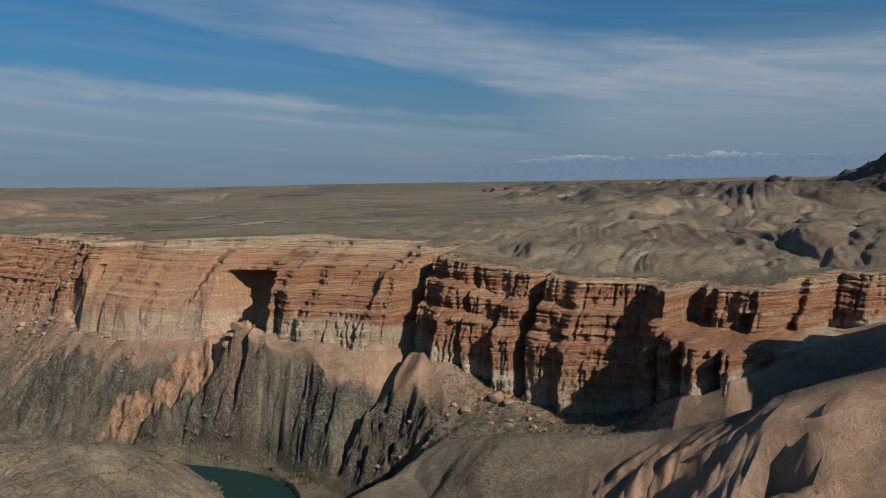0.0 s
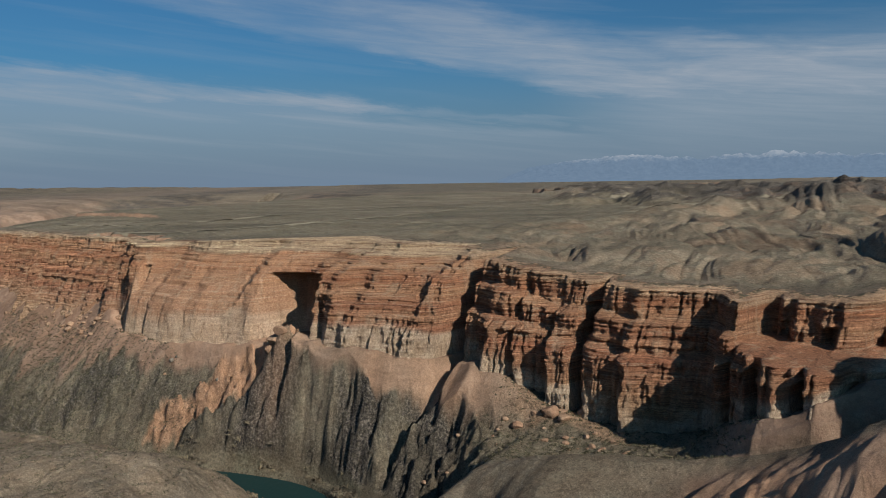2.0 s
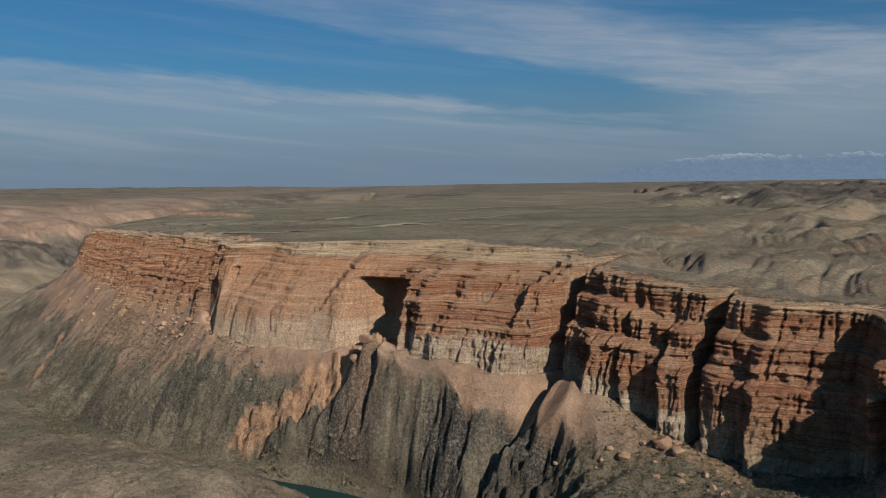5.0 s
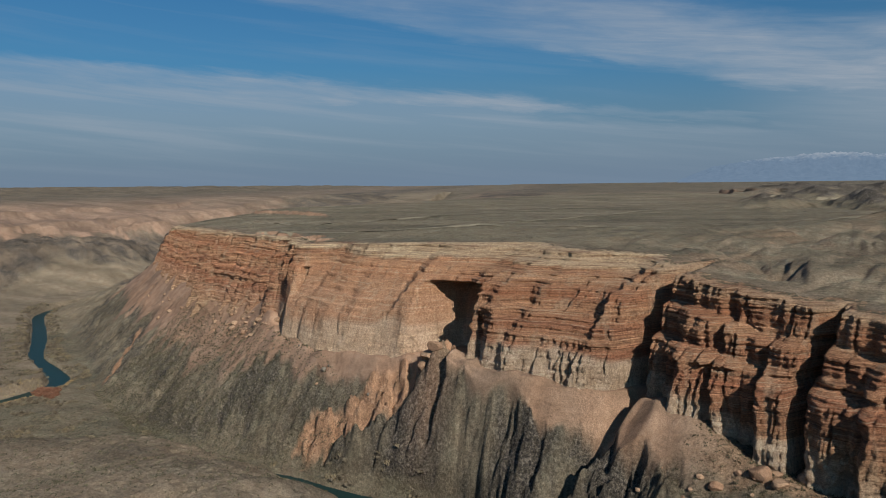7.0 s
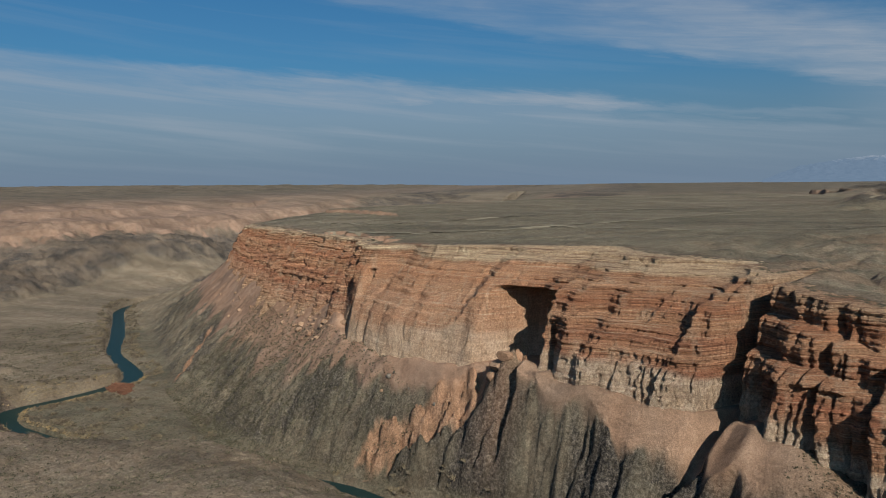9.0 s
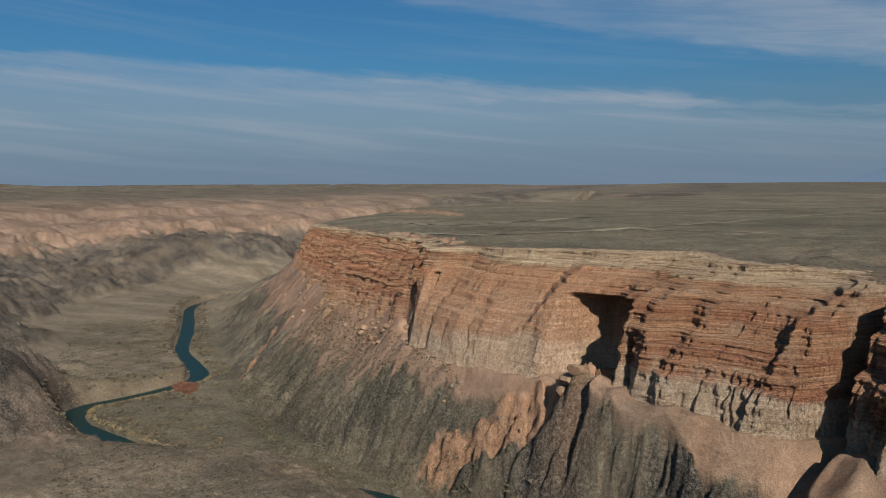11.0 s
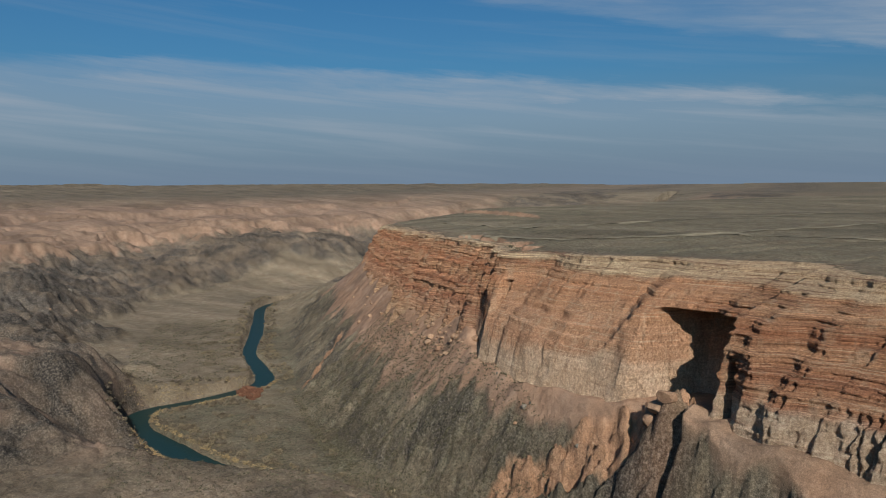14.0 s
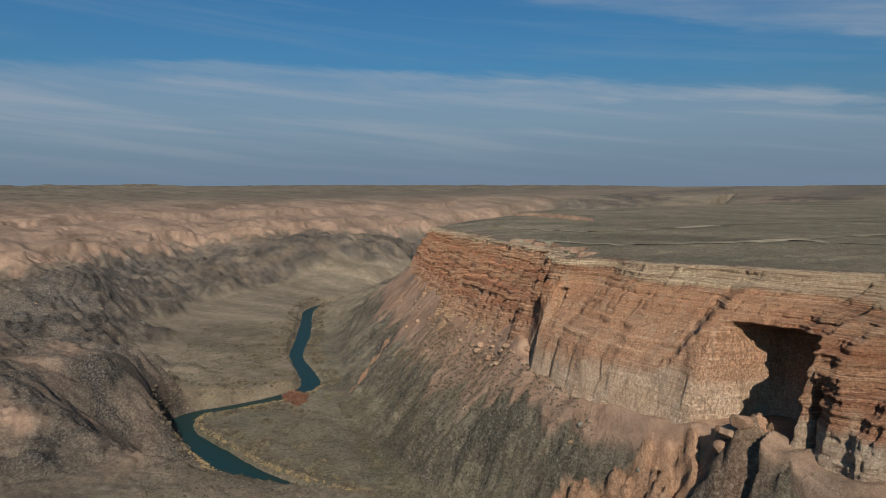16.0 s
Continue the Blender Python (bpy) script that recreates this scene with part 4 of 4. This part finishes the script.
DARK_ROCK = rock_material("grey_boulder", (0.10, 0.085, 0.07), (0.24, 0.20, 0.16))


def place_rock(me, name, a, b, size, turn, label, category, group, tilt=0.0):
    x, y = to_world(a, b)
    z = float(ground_at(a, b)[0])
    ob = new(name, me)
    ob.matrix_basis = pose(x, y, z + 0.18 * size, tilt, 0, turn) @ Matrix.Diagonal((size, size, size, 1))
    return tagged(ob, label, category, group)


kinds = []
for k in range(6):
    me = rock_mesh("boulder", 11 + k, 0.65 + 0.06 * k, 4 + k % 4)
    me.materials.append(SAND_ROCK if k < 4 else DARK_ROCK)
    kinds.append(me)
rng = random.Random(5)
fields = [((-214, -150), (288, 312), 26, (0.5, 1.9), "orange sandstone boulder fallen at the cliff foot", "boulders at the cliff foot", 4),
          ((-250, -205), (268, 300), 10, (0.6, 2.2), "pale sandstone block on the talus slope", "boulders at the cliff foot", 4),
          ((-690, -545), (252, 276), 52, (0.9, 3.0), "small orange rock on the talus under the promontory", "rocks on the talus", 4),
          ((-900, -700), (245, 285), 30, (0.8, 2.4), "small orange rock on the talus under the promontory", "rocks on the talus", 4),
          ((-520, -400), (250, 272), 16, (0.6, 1.6), "grey stone lying on the scrubby slope", "stones on the slope", 6),
          ((-1150, -830), (-140, 0), 22, (1.2, 3.6), "grey boulder on the craggy far bank", "boulders on the far bank", 6)]
for (a0, a1), (b0, b1), count, (s0, s1), label, group, upto in fields:
    for _ in range(count):
        me = kinds[rng.randrange(4) if upto == 4 else 3 + rng.randrange(3)]
        size = s0 + (s1 - s0) * rng.random() ** 2.2
        place_rock(me, "boulder", rng.uniform(a0, a1), rng.uniform(b0, b1), size, rng.uniform(0, 360), label, "boulder", group, rng.uniform(-15, 15))
for a, b, size in ((-200, 309, 5.0), (-199, 317, 3.4), (-191, 308, 3.0), (-187, 320, 4.0), (-212, 300, 2.6)):
    place_rock(kinds[rng.randrange(4)], "boulder", a, b, size, rng.uniform(0, 360), "large pale sandstone block resting on the talus cone", "boulder", "large blocks on the talus", 8)

# the rounded knob in front of the alcove
for k, (a, b, size, seed) in enumerate(((-373, 284, 7.0, 78), (-377.5, 280, 4.2, 79), (-368.5, 280.5, 3.6, 81))):
    knob = rock_mesh("rock_knob", seed, 0.85, 5, 4)
    knob.materials.append(SAND_ROCK)
    place_rock(knob, "rock_knob", a, b, size, 40 + 70 * k, "rounded buff sandstone knob crowning the grey ridge" if k == 0 else "smaller rounded buff rock wedged below the knob", "rock", "")


# tracks worn into the plateau
def track(points, width):
    pts = np.array(points, float)
    s = np.concatenate([[0], np.cumsum(np.hypot(*np.diff(pts, axis=0).T))])
    ss = np.arange(0, s[-1], 5.0)
    p = np.stack([np.interp(ss, s, pts[:, k]) for k in range(2)], -1)
    for _ in range(12):
        p[1:-1] = 0.25 * p[:-2] + 0.5 * p[1:-1] + 0.25 * p[2:]
    p += np.stack([2.5 * noise2(ss / 45, ss * 0, 210), 2.5 * noise2(ss / 45, ss * 0, 211)], -1)
    t = np.gradient(p, axis=0)
    t /= np.linalg.norm(t, axis=1)[:, None]
    across = np.linspace(-0.5, 0.5, 4)[:, None] * width
    aa, bb = p[:, 0][None] - t[:, 1][None] * across, p[:, 1][None] + t[:, 0][None] * across
    z = ground_at(aa.ravel(), bb.ravel()).reshape(aa.shape) + 0.45
    x, y = to_world(aa, bb)
    return sheet("dirt_track", np.stack([x, y, z], -1).reshape(-1, 3), len(ss), 4, DUST)


DUST, dn, db = material("pale_dust")
dpos = dn.add("NewGeometry").outputs["Position"]
dc = dn.ramp(dn.noise(dpos, 0.15, 6, 0.7), [(0.35, (0.17, 0.14, 0.095)), (0.65, (0.30, 0.25, 0.175))])
finish(dn, db, dc, dn.noise(dpos, 1.2, 4, 0.7), 0.5, 0.5)
TRACKS = [([(-720, 308), (-638, 330), (-571, 356), (-548, 411), (-552, 497), (-566, 623), (-580, 753), (-566, 971), (-560, 1400)], 7.0),
          ([(-860, 360), (-760, 372), (-700, 391), (-700, 450), (-704, 509), (-690, 700), (-640, 1000)], 7.0),
          ([(-560, 440), (-500, 470), (-430, 540), (-350, 640), (-300, 800), (-200, 1050)], 6.0)]
for pts, width in TRACKS:
    tagged(track(pts, width), "pale dusty vehicle track across the plateau", "track", kind="structure")


# ---- scrub: uncountable, so one mesh for each kind ----
def tufts(name, centres, sizes, blades, spread, colour_stops, label, seed):
    """Bushes of many small crossed twigs and leaves; colour varies from bush to bush."""
    g = np.random.default_rng(seed)
    c = np.repeat(centres, blades, 0)
    sz = np.repeat(sizes, blades)[:, None]
    off = g.normal(size=(len(c), 3)) * (0.34, 0.34, 0.26)
    off[:, 2] = np.abs(off[:, 2]) + 0.10
    mid = c + off * sz * spread
    d1 = g.normal(size=(len(c), 3))
    d1 /= np.linalg.norm(d1, axis=1)[:, None]
    d2 = np.cross(d1, g.normal(size=(len(c), 3)))
    d2 /= np.linalg.norm(d2, axis=1)[:, None]
    ln, wd = sz * g.uniform(0.18, 0.36, (len(c), 1)), sz * g.uniform(0.08, 0.2, (len(c), 1))
    v = np.stack([mid - d1 * ln, mid + d2 * wd, mid + d1 * ln, mid - d2 * wd], 1).reshape(-1, 3)
    m, n, bsdf = material(name + "_leaves")
    tone = np.repeat(g.random(len(centres)), blades * 4)
    rnd = n.add("SeparateColor", {0: n.add("Attribute", attribute_name="soil").outputs["Color"]}).outputs[0]
    col = n.mix(0.3, n.ramp(rnd, colour_stops), n.ramp(n.add("NewGeometry").outputs["Random Per Island"], [(0.0, 0.3), (1.0, 0.7)]), "OVERLAY")
    n.t.links.new(col, bsdf.inputs["Base Color"])
    q = np.arange(len(v)).reshape(-1, 4)
    me = bpy.data.meshes.new(name)
    me.vertices.add(len(v))
    me.vertices.foreach_set("co", v.astype(np.float32).ravel())
    me.loops.add(q.size)
    me.loops.foreach_set("vertex_index", q.astype(np.int32).ravel())
    me.polygons.add(len(q))
    me.polygons.foreach_set("loop_start", np.arange(0, q.size, 4, dtype=np.int32))
    me.polygons.foreach_set("loop_total", np.full(len(q), 4, np.int32))
    at = me.attributes.new("soil", "FLOAT_COLOR", "POINT")
    at.data.foreach_set("color", np.repeat(tone, 4).astype(np.float32))
    me.update()
    me.materials.append(m)
    return tagged(new(name, me), label, "shrubs", kind="stuff")


def scatter(count, a0, a1, b0, b1, seed, test):
    g = np.random.default_rng(seed)
    a, b = g.uniform(a0, a1, count), g.uniform(b0, b1, count)
    keep = test(a, b) & (b < np.interp(a, ca, edge1) - 12)
    a, b = a[keep], b[keep]
    x, y = to_world(a, b)
    return np.stack([x, y, ground_at(a, b)], -1)


def near_water(lo, hi, patch=None):
    def test(a, b):
        d = river_at(a, b)[0]
        ok = (d > lo) & (d < hi)
        return ok if patch is None else ok & (noise2(a / 22, b / 22, 220) > patch)
    return test


willows = np.concatenate([scatter(9000, -1280, -540, 40, 240, 31, near_water(1.5, 16, -0.15)), scatter(2500, -1000, -560, 90, 190, 32, near_water(8, 60, 0.25)), scatter(2600, -540, -260, 180, 270, 33, near_water(1, 9, 0.0))])
g = np.random.default_rng(8)
tufts("riverside_willows", willows, g.uniform(1.4, 3.4, len(willows)), 30, 1.0, [(0.0, (0.085, 0.066, 0.045)), (0.5, (0.15, 0.12, 0.085)), (1.0, (0.21, 0.165, 0.10))], "bare grey-brown riverside willow thickets along the banks", 41)
red = scatter(900, -800, -735, 125, 175, 34, lambda a, b: np.hypot((a + 765) / 26, (b - 148) / 9) < 1)
red[:, 2] = np.maximum(red[:, 2], 0.6)
tufts("red_willows", red, g.uniform(1.8, 3.6, len(red)), 30, 1.0, [(0.0, (0.13, 0.058, 0.036)), (1.0, (0.20, 0.10, 0.062))], "rust-red leafless willow shrubs on a gravel bar", 42)
reeds = scatter(9000, -800, -540, 50, 180, 35, near_water(0.3, 5.0))
tufts("dry_reeds", reeds, g.uniform(1.0, 2.0, len(reeds)), 12, 1.0, [(0.0, (0.25, 0.175, 0.085)), (1.0, (0.38, 0.28, 0.15))], "straw-yellow dry reeds at the water's edge", 43)
sage = np.concatenate([scatter(7000, -1100, -770, 30, 160, 36, near_water(12, 110, -0.2)), scatter(6000, -700, -300, 60, 250, 37, lambda a, b: river_at(a, b)[0] > 6), scatter(6000, -230, -60, 200, 330, 38, lambda a, b: (river_at(a, b)[0] > 20) & (b > along(a, [(-220, 262), (-140, 268), (-110, 273), (-90, 292), (-60, 325)]))), scatter(9000, -740, -420, 180, 262, 39, lambda a, b: river_at(a, b)[0] > 4)])
tufts("sagebrush", sage, g.uniform(0.7, 1.5, len(sage)), 9, 1.0, [(0.0, (0.055, 0.048, 0.028)), (0.6, (0.095, 0.085, 0.052)), (1.0, (0.17, 0.145, 0.09))], "small grey-green sagebrush tufts dotted over the slopes", 44)
